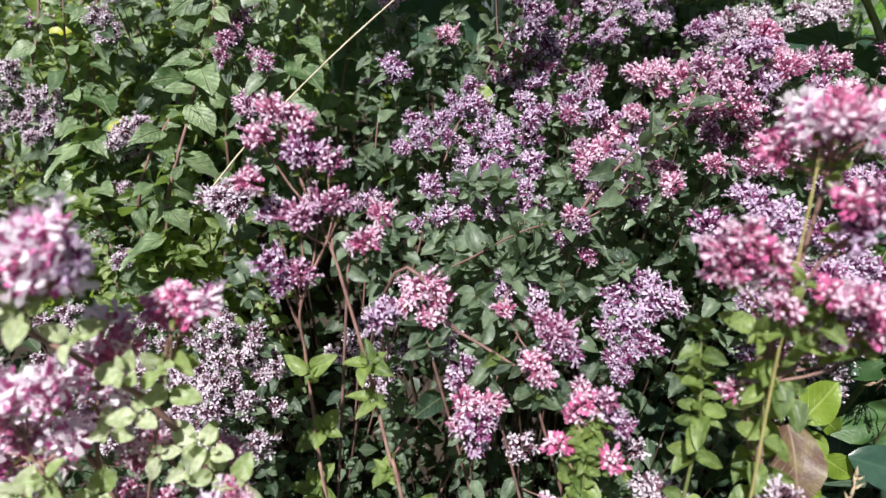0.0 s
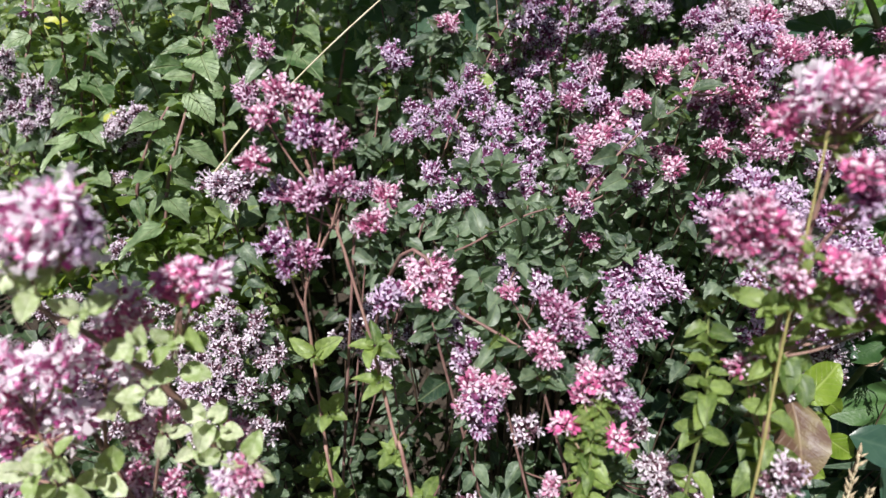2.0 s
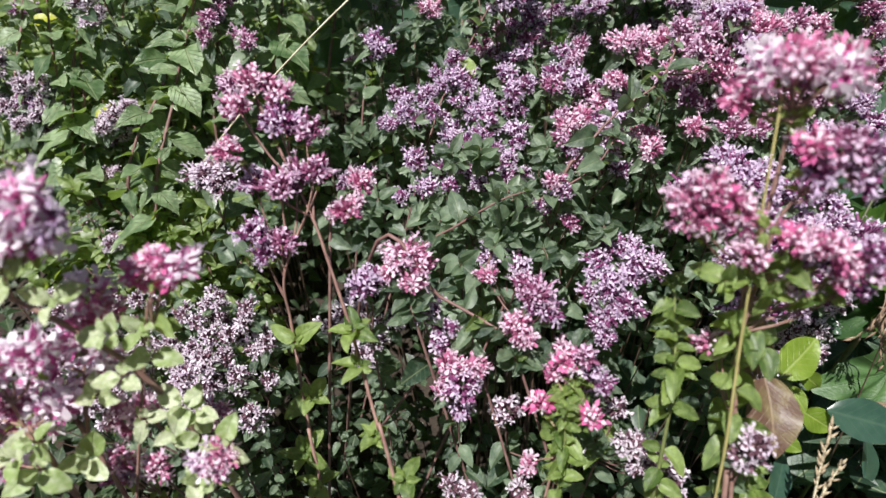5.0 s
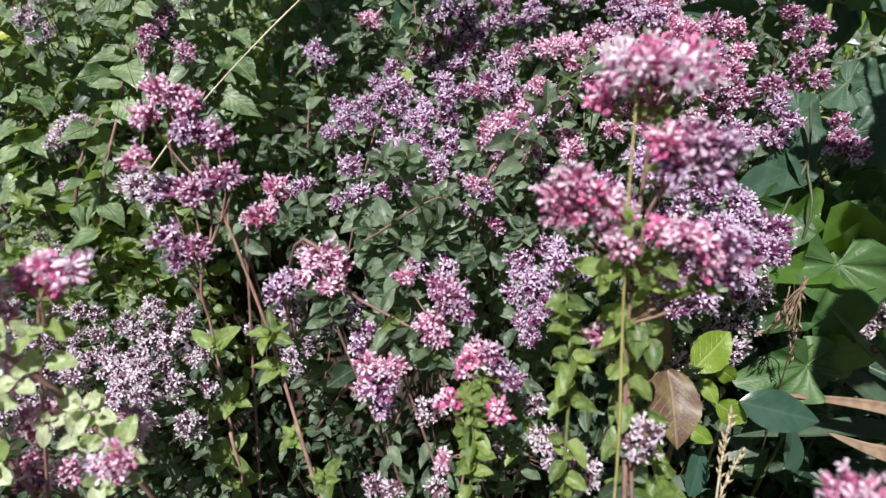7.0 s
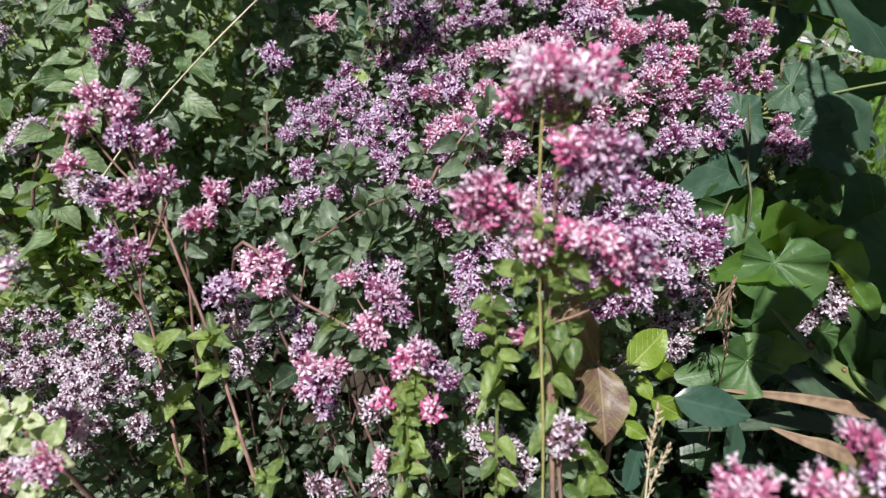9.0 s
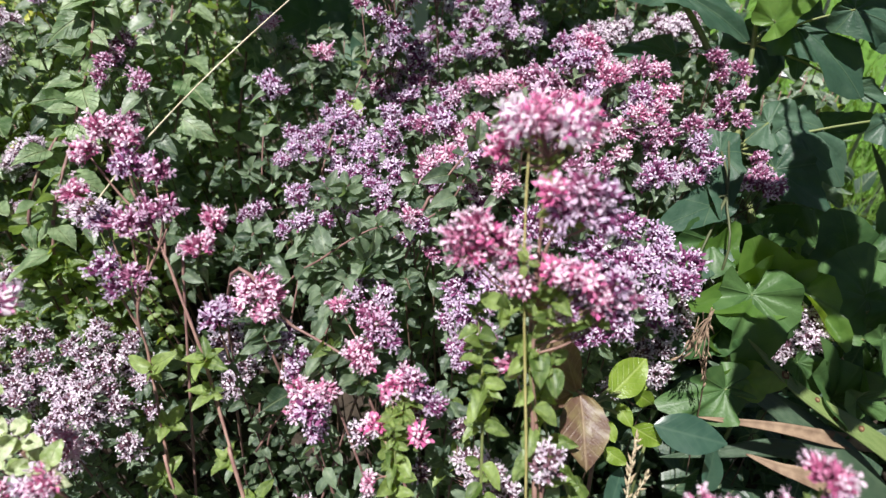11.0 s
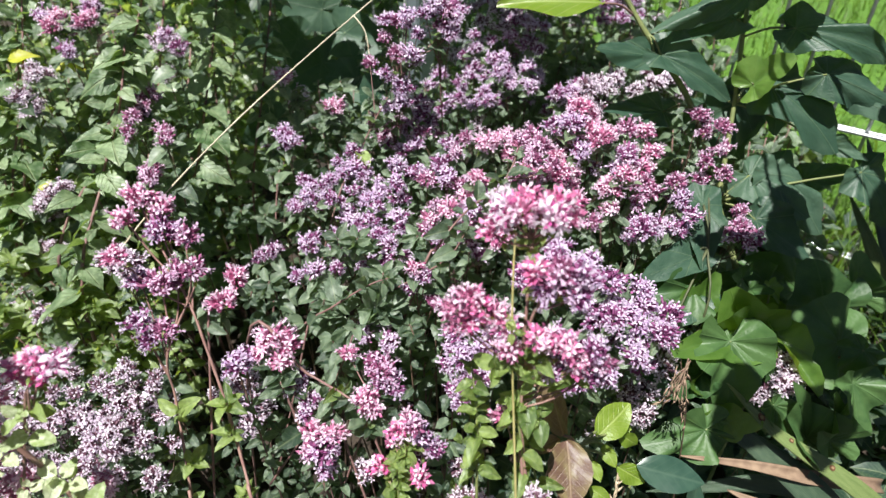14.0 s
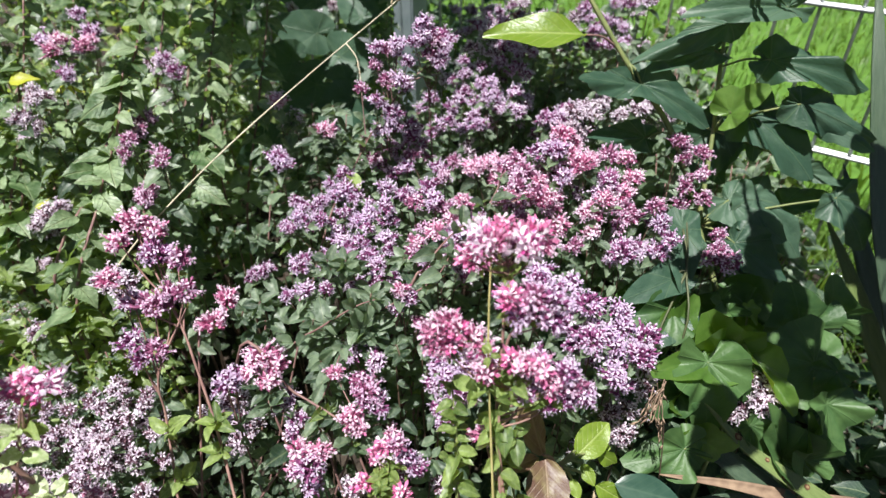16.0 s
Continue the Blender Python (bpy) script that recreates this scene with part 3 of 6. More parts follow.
def thicket(corners, count, far=False, **more):
    """Shoots whose tips lie over the patch between four corners; the far ones are joined into one growth."""
    a, b, c, d = [Vector(p) for p in corners]
    if far:
        for i in range(count):
            u, v = random.random(), random.random()
            top = a.lerp(b, u).lerp(d.lerp(c, u), v) + Vector((U(-1, 1), U(-1, 1), U(-1.4, 0.6))) * 0.016
            base = Vector((top.x + U(-0.04, 0.04), top.y + U(0, 0.05), 0))
            curve = smooth_line([base, base.lerp(top, 0.55) + Vector((U(-0.016, 0.016), U(-0.016, 0.016), 0.02)), top], 5)
            tube(FAR_STEMS, curve, 0.0011, 0.0006, 5)
            size, gap = more.get("size", 0.02), more.get("gap", 0.02)
            n = max(2, int((top - base).length * 0.70 / gap))
            growth = SUNLIT_LEAVES if U(0, 1) < (0.55 if top.x < -0.12 else 0.02) else FAR_LEAVES
            for j in range(n):
                s = 0.36 + 0.64 * (j + U(0.3, 0.7)) / n
                q, way = along(curve, s)
                leaf_pair(growth, q, way, j * 1.57 + U(-0.3, 0.3), size * (1.15 - 0.5 * s ** 3) * U(0.8, 1.15), LEAVES, U(66, 112))
                if U(0, 1) < 0.4:
                    leaf_pair(growth, q + way * 0.003, way, j * 1.57 + 1.57, size * U(0.3, 0.5), LEAVES, 40)
        return
    for i in range(count):
        u, v = random.random(), random.random()
        p = a.lerp(b, u).lerp(d.lerp(c, u), v) + Vector((U(-1, 1), U(-1, 1), U(-1.4, 0.6))) * 0.014
        shoot(p, **more)

# ---- ground, lawn and fence ----
g = Geo()
n = 60
edge = [(-900 if i == 0 else 900 if i == n else -2.2 + 4.8 * (i - 1) / (n - 2)) for i in range(n + 1)]
deep = [(-900 if i == 0 else 900 if i == n else -1.2 + 5.0 * (i - 1) / (n - 2)) for i in range(n + 1)]
flat = lambda x, y: 0.012 * noise.noise((x * 6, y * 6, 0)) + 0.006 * noise.noise((x * 25, y * 25, 3)) if abs(x) < 2.7 and abs(y) < 4 else 0.0
g.add([(x, y, flat(x, y)) for y in deep for x in edge],
      [(j * (n + 1) + i, j * (n + 1) + i + 1, (j + 1) * (n + 1) + i + 1, (j + 1) * (n + 1) + i) for j in range(n) for i in range(n)])
tagged(new("ground", g.mesh("ground", SOIL)), "dark bare soil under the flower bed", "ground", kind="structure")

# the fence runs from the back on the left towards the right
FENCE_A, FENCE_WAY = Vector((0.088, 1.251, 0)), Vector((0.788, -0.616, 0)).normalized()
FENCE_OUT = Vector((0.616, 0.788, 0)).normalized()

g = Geo()
lawn = lambda u, v: FENCE_A + FENCE_WAY * u + FENCE_OUT * v
strip = [0.12, 0.6, 1.2, 2.0, 3.0, 5.0, 9.0, 20.0, 800.0]
wide = [-700, -8, -3, -1, 0, 1, 2, 3, 5, 9, 700]
g.add([tuple(lawn(u, v) + Vector((0, 0, 0.03 if v > 0.12 else -0.01))) for v in strip for u in wide],
      [(j * len(wide) + i, j * len(wide) + i + 1, (j + 1) * len(wide) + i + 1, (j + 1) * len(wide) + i) for j in range(len(strip) - 1) for i in range(len(wide) - 1)])
tagged(new("lawn", g.mesh("lawn", LAWN)), "sunlit green lawn behind the fence", "lawn", kind="structure")

g = Geo()
for i in range(22000):
    v = 0.15 + 5.5 * random.random() ** 1.6
    p = lawn(U(-1.0, 2.6 + v * 0.4), v)
    h = U(0.03, 0.08) * (1.4 if v < 0.5 else 1.0)
    a = U(0, 6.283)
    lean = Vector((math.cos(a), math.sin(a), 0)) * h * U(0.2, 0.9)
    w = Vector((-math.sin(a), math.cos(a), 0)) * U(0.0015, 0.0032) * (1 + v * 0.35)
    b = p + Vector((0, 0, 0.02))
    m = b + lean * 0.35 + Vector((0, 0, h * 0.6))
    t = b + lean + Vector((0, 0, h))
    g.add([b - w, b + w, m + w * 0.8, m - w * 0.8, t], [(0, 1, 2, 3), (3, 2, 4)], [(-0.3, 0), (0.3, 0), (0.3, 0.6), (-0.3, 0.6), (0, 1)])
tagged(new("lawn_grass", g.mesh("lawn_grass", GRASS)), "sunlit bright green lawn grass blades", "grass", kind="stuff")

g = Geo()
for i in range(1500):
    p = lawn(U(0.15, 1.5), random.gauss(-0.02, 0.08))
    h = U(0.08, 0.26)
    a = U(0, 6.283)
    lean = Vector((math.cos(a), math.sin(a), 0)) * h * U(0.2, 1.0)
    w = Vector((-math.sin(a), math.cos(a), 0)) * U(0.0009, 0.0020)
    m, t = p + lean * 0.3 + Vector((0, 0, h * 0.65)), p + lean + Vector((0, 0, h))
    g.add([p - w, p + w, m + w * 0.8, m - w * 0.8, t], [(0, 1, 2, 3), (3, 2, 4)], [(-0.3, 0), (0.3, 0), (0.3, 0.6), (-0.3, 0.6), (0, 1)])
tagged(new("rough_grass", g.mesh("rough_grass", GRASS)), "unmown green grass along the foot of the fence", "grass", kind="stuff")


def rod(length, radius, sides=8):
    g = Geo()
    tube(g, [Vector((0, 0, length * k / 2)) for k in range(3)], radius, radius, sides, 0.0)
    return g.mesh("wire", STEEL)


def box(x, y, z, bevel, material, name):
    bm = bmesh.new()
    bmesh.ops.create_cube(bm, size=1, matrix=Matrix.Diagonal((x, y, z, 1)))
    bmesh.ops.bevel(bm, geom=bm.edges[:], offset=bevel, segments=2, affect="EDGES")
    me = bpy.data.meshes.new(name)
    bm.to_mesh(me)
    bm.free()
    me.materials.append(material)
    return me


turn = math.degrees(math.atan2(FENCE_WAY.y, FENCE_WAY.x))
fence = thing("mesh_fence", FENCE_A, "galvanised double-wire mesh fence panel behind the bed", "fence")
upright, cross = rod(1.15, 0.0025), rod(3.0, 0.0030)
for k in range(48):
    part("upright_wire", upright, fence, Matrix.Translation(FENCE_A + FENCE_WAY * (-0.6 + 0.05 * k) + Vector((0, 0, 0.04))))
for k in range(6):
    for side in (-0.0055, 0.0055):
        part("cross_wire", cross, fence, Matrix.Translation(FENCE_A + FENCE_WAY * -0.62 + FENCE_OUT * side + Vector((0, 0, 0.088 + 0.2 * k))) @ pose(0, 0, 0, 0, 0, turn) @ pose(0, 0, 0, 0, 90, 0))
post = thing("fence_post", FENCE_A - FENCE_OUT * 0.034, "grey square metal fence post", "fence post")
part("post", box(0.050, 0.050, 1.3, 0.003, POSTPAINT, "post"), post, pose(*(FENCE_A - FENCE_OUT * 0.034 + Vector((0, 0, 0.64))), 0, 0, turn))
part("cap", box(0.054, 0.054, 0.014, 0.004, plain("black_cap", (0.02, 0.02, 0.02), (0.04, 0.04, 0.04)), "cap"), post, pose(*(FENCE_A - FENCE_OUT * 0.034 + Vector((0, 0, 1.296))), 0, 0, turn))

# ---- undergrowth that nobody could count ----
def litter(name, label, count, spot, size, meshes, material, category="undergrowth"):
    g = Geo()
    for i in range(count):
        p = spot()
        d = Vector((U(-1, 1), U(-1, 1), U(-0.5, 0.5)))
        q = aim(p, d, (U(-0.6, 0.6), U(-0.6, 0.6), 1), size * U(0.6, 1.3))
        g.add(*random.choice(meshes), q)
    return tagged(new(name, g.mesh(name, material)), label, category, kind="stuff")


SMALL = [blade(U(0.55, 0.7), rows=3, cols=2, droop=U(0.1, 0.5), fold=U(0.1, 0.4)) for i in range(6)]


def roof(x, y):
    """How high the bed's leaf cover stands."""
    z = 0.205 + 0.035 * noise.noise((x * 6, y * 6, 1.7)) + 0.02 * noise.noise((x * 16, y * 16, 5))
    return max(0.07 + 0.4 * (z - 0.20), z - max(0, 0.45 - y) * 1.3 - max(0, x - 0.20) * 0.25)


def under():
    while True:
        x, y = U(-1.1, 0.75), U(0.03, 1.6)
        if (Vector((x, y, 0)) - FENCE_A).dot(FENCE_OUT) < -0.03:
            z = roof(x, y)
            return Vector((x, y, z - min(0.16, 0.75 * z) * random.random() ** 1.5))


litter("undergrowth", "dense undergrowth of small leaves, shade put into their dark green", 14000, under, 0.017, SMALL, SHADE_UNDER)


def low_front():
    x, y = U(-0.42, 0.30), U(0.06, 0.34)
    return Vector((x, y, U(0.03, 0.10) + 0.28 * max(0, y - 0.10)))


litter("front_undergrowth", "low front leaves of the bed, shade put into their dark green", 2000, low_front, 0.016, SMALL, SHADE_UNDER)


def low_right():
    while True:
        x, y = U(0.16, 0.95), U(0.02, 0.95)
        if (Vector((x, y, 0)) - FENCE_A).dot(FENCE_OUT) < -0.03:
            return Vector((x, y, U(0.02, 0.17)))


litter("ground_cover", "ground cover leaves with shade in their dark green", 2600, low_right, 0.034, SMALL, SHADE_HEDGE)


def behind():
    p = FENCE_A + FENCE_WAY * U(-2.6, 0.02) + FENCE_OUT * U(0.06, 0.7)
    return p + Vector((0, 0, U(0.02, 0.85)))


litter("shrub", "shrub leaves behind the fence, shade in their dark green", 6000, behind, 0.045, SMALL, SHADE_HEDGE, "shrub")

# ---- flowering marjoram, the middle of the bed ----
a = marjoram([((-0.068, 0.276, 0.497), "l"), ((-0.056, 0.275, 0.491), "m"), ((-0.074, 0.266, 0.489), "m"), ((-0.077, 0.249, 0.476), "m"), ((-0.056, 0.266, 0.480), "l", "violet"), ((-0.044, 0.266, 0.475), "m", "wine")],
             "pink", via=[(-0.003, 0.163, 0.324), (-0.013, 0.186, 0.346), (-0.025, 0.214, 0.386), (-0.036, 0.234, 0.421), (-0.044, 0.247, 0.442)], thick=0.001235, leaves=0.0104, young=True, bare=0.5, lower=0.7)
for p in ((-0.014, 0.182, 0.341), (0.002, 0.165, 0.326), (-0.024, 0.215, 0.388)):
    whorl(a, p, 0.0120, 5, up=(0, -0.35, 0.9))
whorl(a, (-0.022, 0.203, 0.373), 0.0105)
b = marjoram([((-0.069, 0.249, 0.456), "m", "violet"), ((-0.056, 0.246, 0.456), "l"), ((-0.039, 0.254, 0.461), "m"), ((-0.049, 0.255, 0.457), "m"), ((-0.070, 0.235, 0.438), "m", "violet"), ((-0.058, 0.234, 0.431), "m"), ((-0.066, 0.230, 0.427), "s", "violet")],
             "wine", via=[(-0.045, 0.168, 0.311), (-0.051, 0.187, 0.337), (-0.055, 0.204, 0.360), (-0.059, 0.222, 0.387), (-0.058, 0.230, 0.417)], thick=0.00117, leaves=0.0104, young=True, bare=0.5, lower=0.7)
for p in ((-0.053, 0.180, 0.328), (-0.050, 0.199, 0.351), (-0.047, 0.170, 0.313)):
    whorl(b, p, 0.0125, 5, up=(0, -0.35, 0.9))
whorl(b, (-0.056, 0.216, 0.380), 0.01287, 3, up=(0, -0.8, 0.3))
marjoram([((-0.020, 0.266, 0.444), "m"), ((-0.026, 0.252, 0.437), "m")], "pink", via=[(-0.038, 0.234, 0.400), (-0.035, 0.247, 0.421)], leaves=0.0117)
marjoram([((0.000, 0.244, 0.414), "l"), ((0.009, 0.243, 0.409), "m"), ((0.006, 0.233, 0.403), "s"), ((-0.005, 0.240, 0.406), "s")], "pink", via=[(0.013, 0.223, 0.354), (0.006, 0.230, 0.384)], leaves=0.0143)
marjoram([((-0.019, 0.230, 0.405), "m"), ((-0.016, 0.238, 0.404), "s")], "violet", leaves=0.0117)
marjoram([((0.015, 0.237, 0.382), "s"), ((0.010, 0.235, 0.379), "s")], "violet", leaves=0.0117)
marjoram([((0.047, 0.248, 0.394), "s", "pink"), ((0.070, 0.224, 0.403), "l"), ((0.066, 0.229, 0.406), "m"), ((0.075, 0.219, 0.397), "m", "violet"), ((0.061, 0.213, 0.392), "m", "pink"), ((0.065, 0.209, 0.387), "s", "pink")],
         "wine", via=[(0.071, 0.198, 0.343), (0.062, 0.208, 0.370)], leaves=0.013)
marjoram([((0.050, 0.297, 0.362), "m"), ((0.061, 0.307, 0.363), "m"), ((0.069, 0.285, 0.367), "m"), ((0.052, 0.314, 0.362), "s")], "violet")
marjoram([((0.025, 0.224, 0.376), "m"), ((0.022, 0.220, 0.372), "s"), ((0.015, 0.238, 0.383), "s")], "violet", via=[(0.045, 0.210, 0.348), (0.037, 0.221, 0.372)])
marjoram([((0.027, 0.207, 0.366), "m"), ((0.038, 0.207, 0.365), "m"), ((0.032, 0.202, 0.359), "l", "violet"), ((0.032, 0.201, 0.338), "m", "violet"), ((0.024, 0.202, 0.355), "s")], "pink", leaves=0.013)
c = marjoram([((0.082, 0.188, 0.394), "s", "rosy"), ((0.079, 0.188, 0.383), "s"), ((0.090, 0.188, 0.398), "s", "wine"), ((0.094, 0.188, 0.382), "m", "violet"), ((0.101, 0.188, 0.376), "s", "violet"), ((0.089, 0.188, 0.368), "s", "violet"),
              ((0.071, 0.178, 0.375), "s", "rosy"), ((0.093, 0.170, 0.376), "s", "rosy"), ((0.067, 0.165, 0.343), "s")],
             "pink", via=[(0.074, 0.155, 0.328), (0.079, 0.165, 0.359), (0.083, 0.178, 0.379)], young=True, leaves=0.0105, gap=0.014, lower=0.5, thick=0.000845)
leafy([(0.076, 0.142, 0.300), (0.078, 0.150, 0.331), (0.081, 0.160, 0.357), (0.081, 0.170, 0.383)], 0.0115, 0.0075, LIMES, 0.0008, 0.05, GREENSTEM, "pale green marjoram shoot crowded with small leaves")
marjoram([((0.117, 0.280, 0.369), "m"), ((0.126, 0.274, 0.362), "m"), ((0.113, 0.270, 0.357), "m"), ((0.124, 0.265, 0.351), "m"), ((0.116, 0.256, 0.345), "m"), ((0.120, 0.248, 0.341), "s")], "violet")
marjoram([((0.120, 0.178, 0.338), "m"), ((0.131, 0.175, 0.333), "m"), ((0.139, 0.168, 0.324), "m"), ((0.116, 0.198, 0.341), "s"), ((0.124, 0.172, 0.330), "s")], "pale")
marjoram([((0.057, 0.208, 0.325), "m"), ((0.092, 0.182, 0.323), "s"), ((0.062, 0.163, 0.322), "s")], "pale")
marjoram([((0.035, 0.168, 0.308), "s"), ((0.025, 0.170, 0.311), "s")], "pale")
marjoram([((0.154, 0.143, 0.396), "s"), ((0.153, 0.143, 0.386), "s")], "pale")

# heads that stand farther back
marjoram([((-0.046, 0.532, 0.409), "l"), ((-0.053, 0.529, 0.401), "m")], "violet", via=[(-0.058, 0.485, 0.347), (-0.051, 0.514, 0.383)], leaves=0.0156)
marjoram([((0.002, 0.560, 0.426), "l"), ((-0.045, 0.600, 0.394), "m", "pale")], "violet", via=[(-0.007, 0.527, 0.387)], leaves=0.0169)
marjoram([((0.079, 0.525, 0.520), "m"), ((0.090, 0.519, 0.512), "m"), ((0.124, 0.532, 0.530), "l"), ((0.118, 0.520, 0.513), "m"), ((0.084, 0.507, 0.495), "m"), ((0.070, 0.509, 0.475), "s"), ((0.046, 0.519, 0.488), "s", "wine")],
         "violet", via=[(-0.001, 0.434, 0.346), (0.034, 0.478, 0.420), (0.073, 0.504, 0.479)], leaves=0.0156)
marjoram([((-0.058, 0.601, 0.445), "m"), ((-0.044, 0.608, 0.422), "m", "pale"), ((-0.000, 0.570, 0.425), "s")], "violet", leaves=0.0156)
marjoram([((-0.050, 0.534, 0.407), "l"), ((-0.061, 0.535, 0.397), "m")], "violet", leaves=0.0156)
drift([(-0.047, 0.476, 0.381), (0.016, 0.484, 0.416), (0.084, 0.437, 0.419), (0.078, 0.376, 0.389)], 32, ["violet"], "ssmm")
drift([(-0.017, 0.379, 0.381), (0.027, 0.390, 0.397), (0.076, 0.368, 0.389), (0.016, 0.350, 0.374)], 10, ["violet"], "smm")
drift([(0.037, 0.542, 0.409), (0.086, 0.539, 0.438), (0.131, 0.489, 0.425), (0.098, 0.462, 0.410)], 16, ["violet", "violet", "wine"], "mml")
drift([(0.144, 0.425, 0.447), (0.206, 0.414, 0.489), (0.291, 0.406, 0.456), (0.237, 0.334, 0.433)], 38, ["pink", "violet", "wine", "pink"], "smml")
drift([(0.105, 0.389, 0.419), (0.164, 0.382, 0.455), (0.214, 0.322, 0.427), (0.123, 0.339, 0.416)], 15, ["wine", "violet", "pink"], "smm")
drift([(0.182, 0.304, 0.436), (0.224, 0.280, 0.435), (0.255, 0.260, 0.385), (0.185, 0.231, 0.367)], 26, ["violet"], "mml")
drift([(0.254, 0.385, 0.442), (0.298, 0.399, 0.449), (0.297, 0.357, 0.418), (0.271, 0.352, 0.412)], 10, ["violet", "wine"], "mml")
drift([(0.113, 0.294, 0.375), (0.139, 0.296, 0.379), (0.133, 0.253, 0.341), (0.111, 0.256, 0.344)], 9, ["violet"], "mm")
drift([(0.326, 0.454, 0.457), (0.346, 0.457, 0.461), (0.340, 0.422, 0.424), (0.325, 0.425, 0.428)], 6, ["wine"], "mm", leaves=0.00975)
drift([(0.343, 0.383, 0.414), (0.364, 0.383, 0.414), (0.356, 0.367, 0.402), (0.339, 0.364, 0.399)], 4, ["wine"], "m", leaves=0.0078)
drift([(0.348, 0.288, 0.347), (0.370, 0.287, 0.347), (0.367, 0.271, 0.324), (0.350, 0.271, 0.324)], 5, ["pale"], "m", leaves=0.0078)
drift([(0.094, 0.719, 0.434), (0.244, 0.686, 0.457), (0.246, 0.653, 0.377), (0.108, 0.617, 0.381)], 22, ["violet", "pale"], "mml")
drift([(0.108, 0.909, 0.477), (0.223, 0.887, 0.481), (0.265, 0.807, 0.425), (0.170, 0.803, 0.419)], 18, ["violet", "pale"], "mml")
drift([(0.242, 0.581, 0.443), (0.296, 0.583, 0.448), (0.287, 0.554, 0.429), (0.245, 0.555, 0.429)], 8, ["violet", "pale"], "ml")
drift([(0.354, 0.663, 0.415), (0.407, 0.679, 0.416), (0.399, 0.643, 0.398), (0.352, 0.645, 0.401)], 6, ["pale"], "ml")

marjoram([((0.097, 0.345, 0.424), "s", "wine"), ((0.103, 0.345, 0.415), "s"), ((0.100, 0.350, 0.430), "s", "pink"), ((0.127, 0.345, 0.410), "m"), ((0.138, 0.345, 0.399), "s")], "violet", leaves=0.012)
marjoram([((0.114, 0.400, 0.437), "m"), ((0.125, 0.400, 0.426), "m", "wine"), ((0.136, 0.400, 0.432), "m"), ((0.145, 0.400, 0.419), "s"), ((0.131, 0.400, 0.417), "m", "pink"), ((0.119, 0.400, 0.431), "s", "wine")], "violet", leaves=0.012)
marjoram([((0.089, 0.310, 0.415), "s", "pink"), ((0.096, 0.310, 0.407), "s"), ((0.086, 0.310, 0.396), "s"), ((0.102, 0.310, 0.384), "s", "wine")], "violet", leaves=0.012)

# heads before the fence post and the shaded ones beside it
marjoram([((0.073, 0.520, 0.524), "m", "wine"), ((0.081, 0.520, 0.528), "m"), ((0.064, 0.520, 0.525), "m"), ((0.061, 0.520, 0.511), "s", "wine"), ((0.073, 0.500, 0.502), "m", "wine"), ((0.085, 0.500, 0.501), "m")], "violet", leaves=0.012)
marjoram([((0.098, 0.520, 0.530), "m"), ((0.107, 0.520, 0.537), "l"), ((0.116, 0.520, 0.532), "m", "wine"), ((0.124, 0.520, 0.525), "m"), ((0.111, 0.520, 0.520), "m", "wine"), ((0.119, 0.520, 0.515), "m"), ((0.107, 0.520, 0.547), "m")], "violet", leaves=0.012)
marjoram([((0.070, 0.500, 0.461), "m"), ((0.062, 0.500, 0.455), "m"), ((0.076, 0.500, 0.458), "m"), ((0.060, 0.500, 0.486), "s"), ((0.066, 0.500, 0.480), "s"), ((0.076, 0.500, 0.472), "m")], "violet", leaves=0.015)
drift([(0.161, 0.700, 0.509), (0.230, 0.700, 0.508), (0.216, 0.580, 0.427), (0.131, 0.580, 0.428)], 34, ["violet", "violet", "pale"], "smm")

# the low pale drift at the left
drift([(-0.300, 0.325, 0.296), (-0.118, 0.305, 0.312), (-0.108, 0.240, 0.277), (-0.250, 0.245, 0.270)], 72, ["pale"], "ssm", per=3, leaves=0.0117, proud=0.011)
drift([(-0.062, 0.292, 0.325), (-0.014, 0.283, 0.335), (-0.015, 0.259, 0.324), (-0.044, 0.259, 0.325)], 8, ["pale"], "sm", leaves=0.0117)

# scattered heads in the leaves at the left and behind
def scattered(spots, kind):
    marjoram([(p, random.choice("ml")) for p in spots], kind, leaves=0.0195, fine=False)


scattered([(-0.277, 0.613, 0.507), (-0.282, 0.607, 0.500)], "pink")
scattered([(-0.243, 0.613, 0.508), (-0.250, 0.610, 0.503)], "pink")
scattered([(-0.267, 0.591, 0.478)], "violet")
scattered([(-0.293, 0.577, 0.460), (-0.302, 0.580, 0.464)], "pale")
scattered([(-0.301, 0.560, 0.437), (-0.305, 0.555, 0.431)], "pale")
scattered([(-0.201, 0.659, 0.461), (-0.190, 0.664, 0.468), (-0.211, 0.662, 0.466)], "pale")
scattered([(-0.195, 0.639, 0.435)], "pale")
scattered([(-0.178, 0.507, 0.443), (-0.174, 0.512, 0.449)], "wine")
scattered([(-0.150, 0.454, 0.416)], "wine")
scattered([(-0.144, 0.487, 0.437)], "wine")
scattered([(-0.044, 0.553, 0.462)], "pink")
scattered([(-0.034, 0.559, 0.437)], "pale")
scattered([(-0.038, 0.495, 0.428), (-0.033, 0.492, 0.423)], "violet")
scattered([(0.007, 0.523, 0.444)], "pink")
scattered([(-0.301, 0.629, 0.503), (-0.277, 0.620, 0.491)], "violet")
scattered([(-0.265, 0.644, 0.525), (-0.250, 0.633, 0.510), (-0.259, 0.623, 0.495)], "violet")
scattered([(-0.284, 0.548, 0.469), (-0.295, 0.537, 0.453)], "pale")
scattered([(-0.175, 0.615, 0.485), (-0.163, 0.607, 0.475)], "violet")
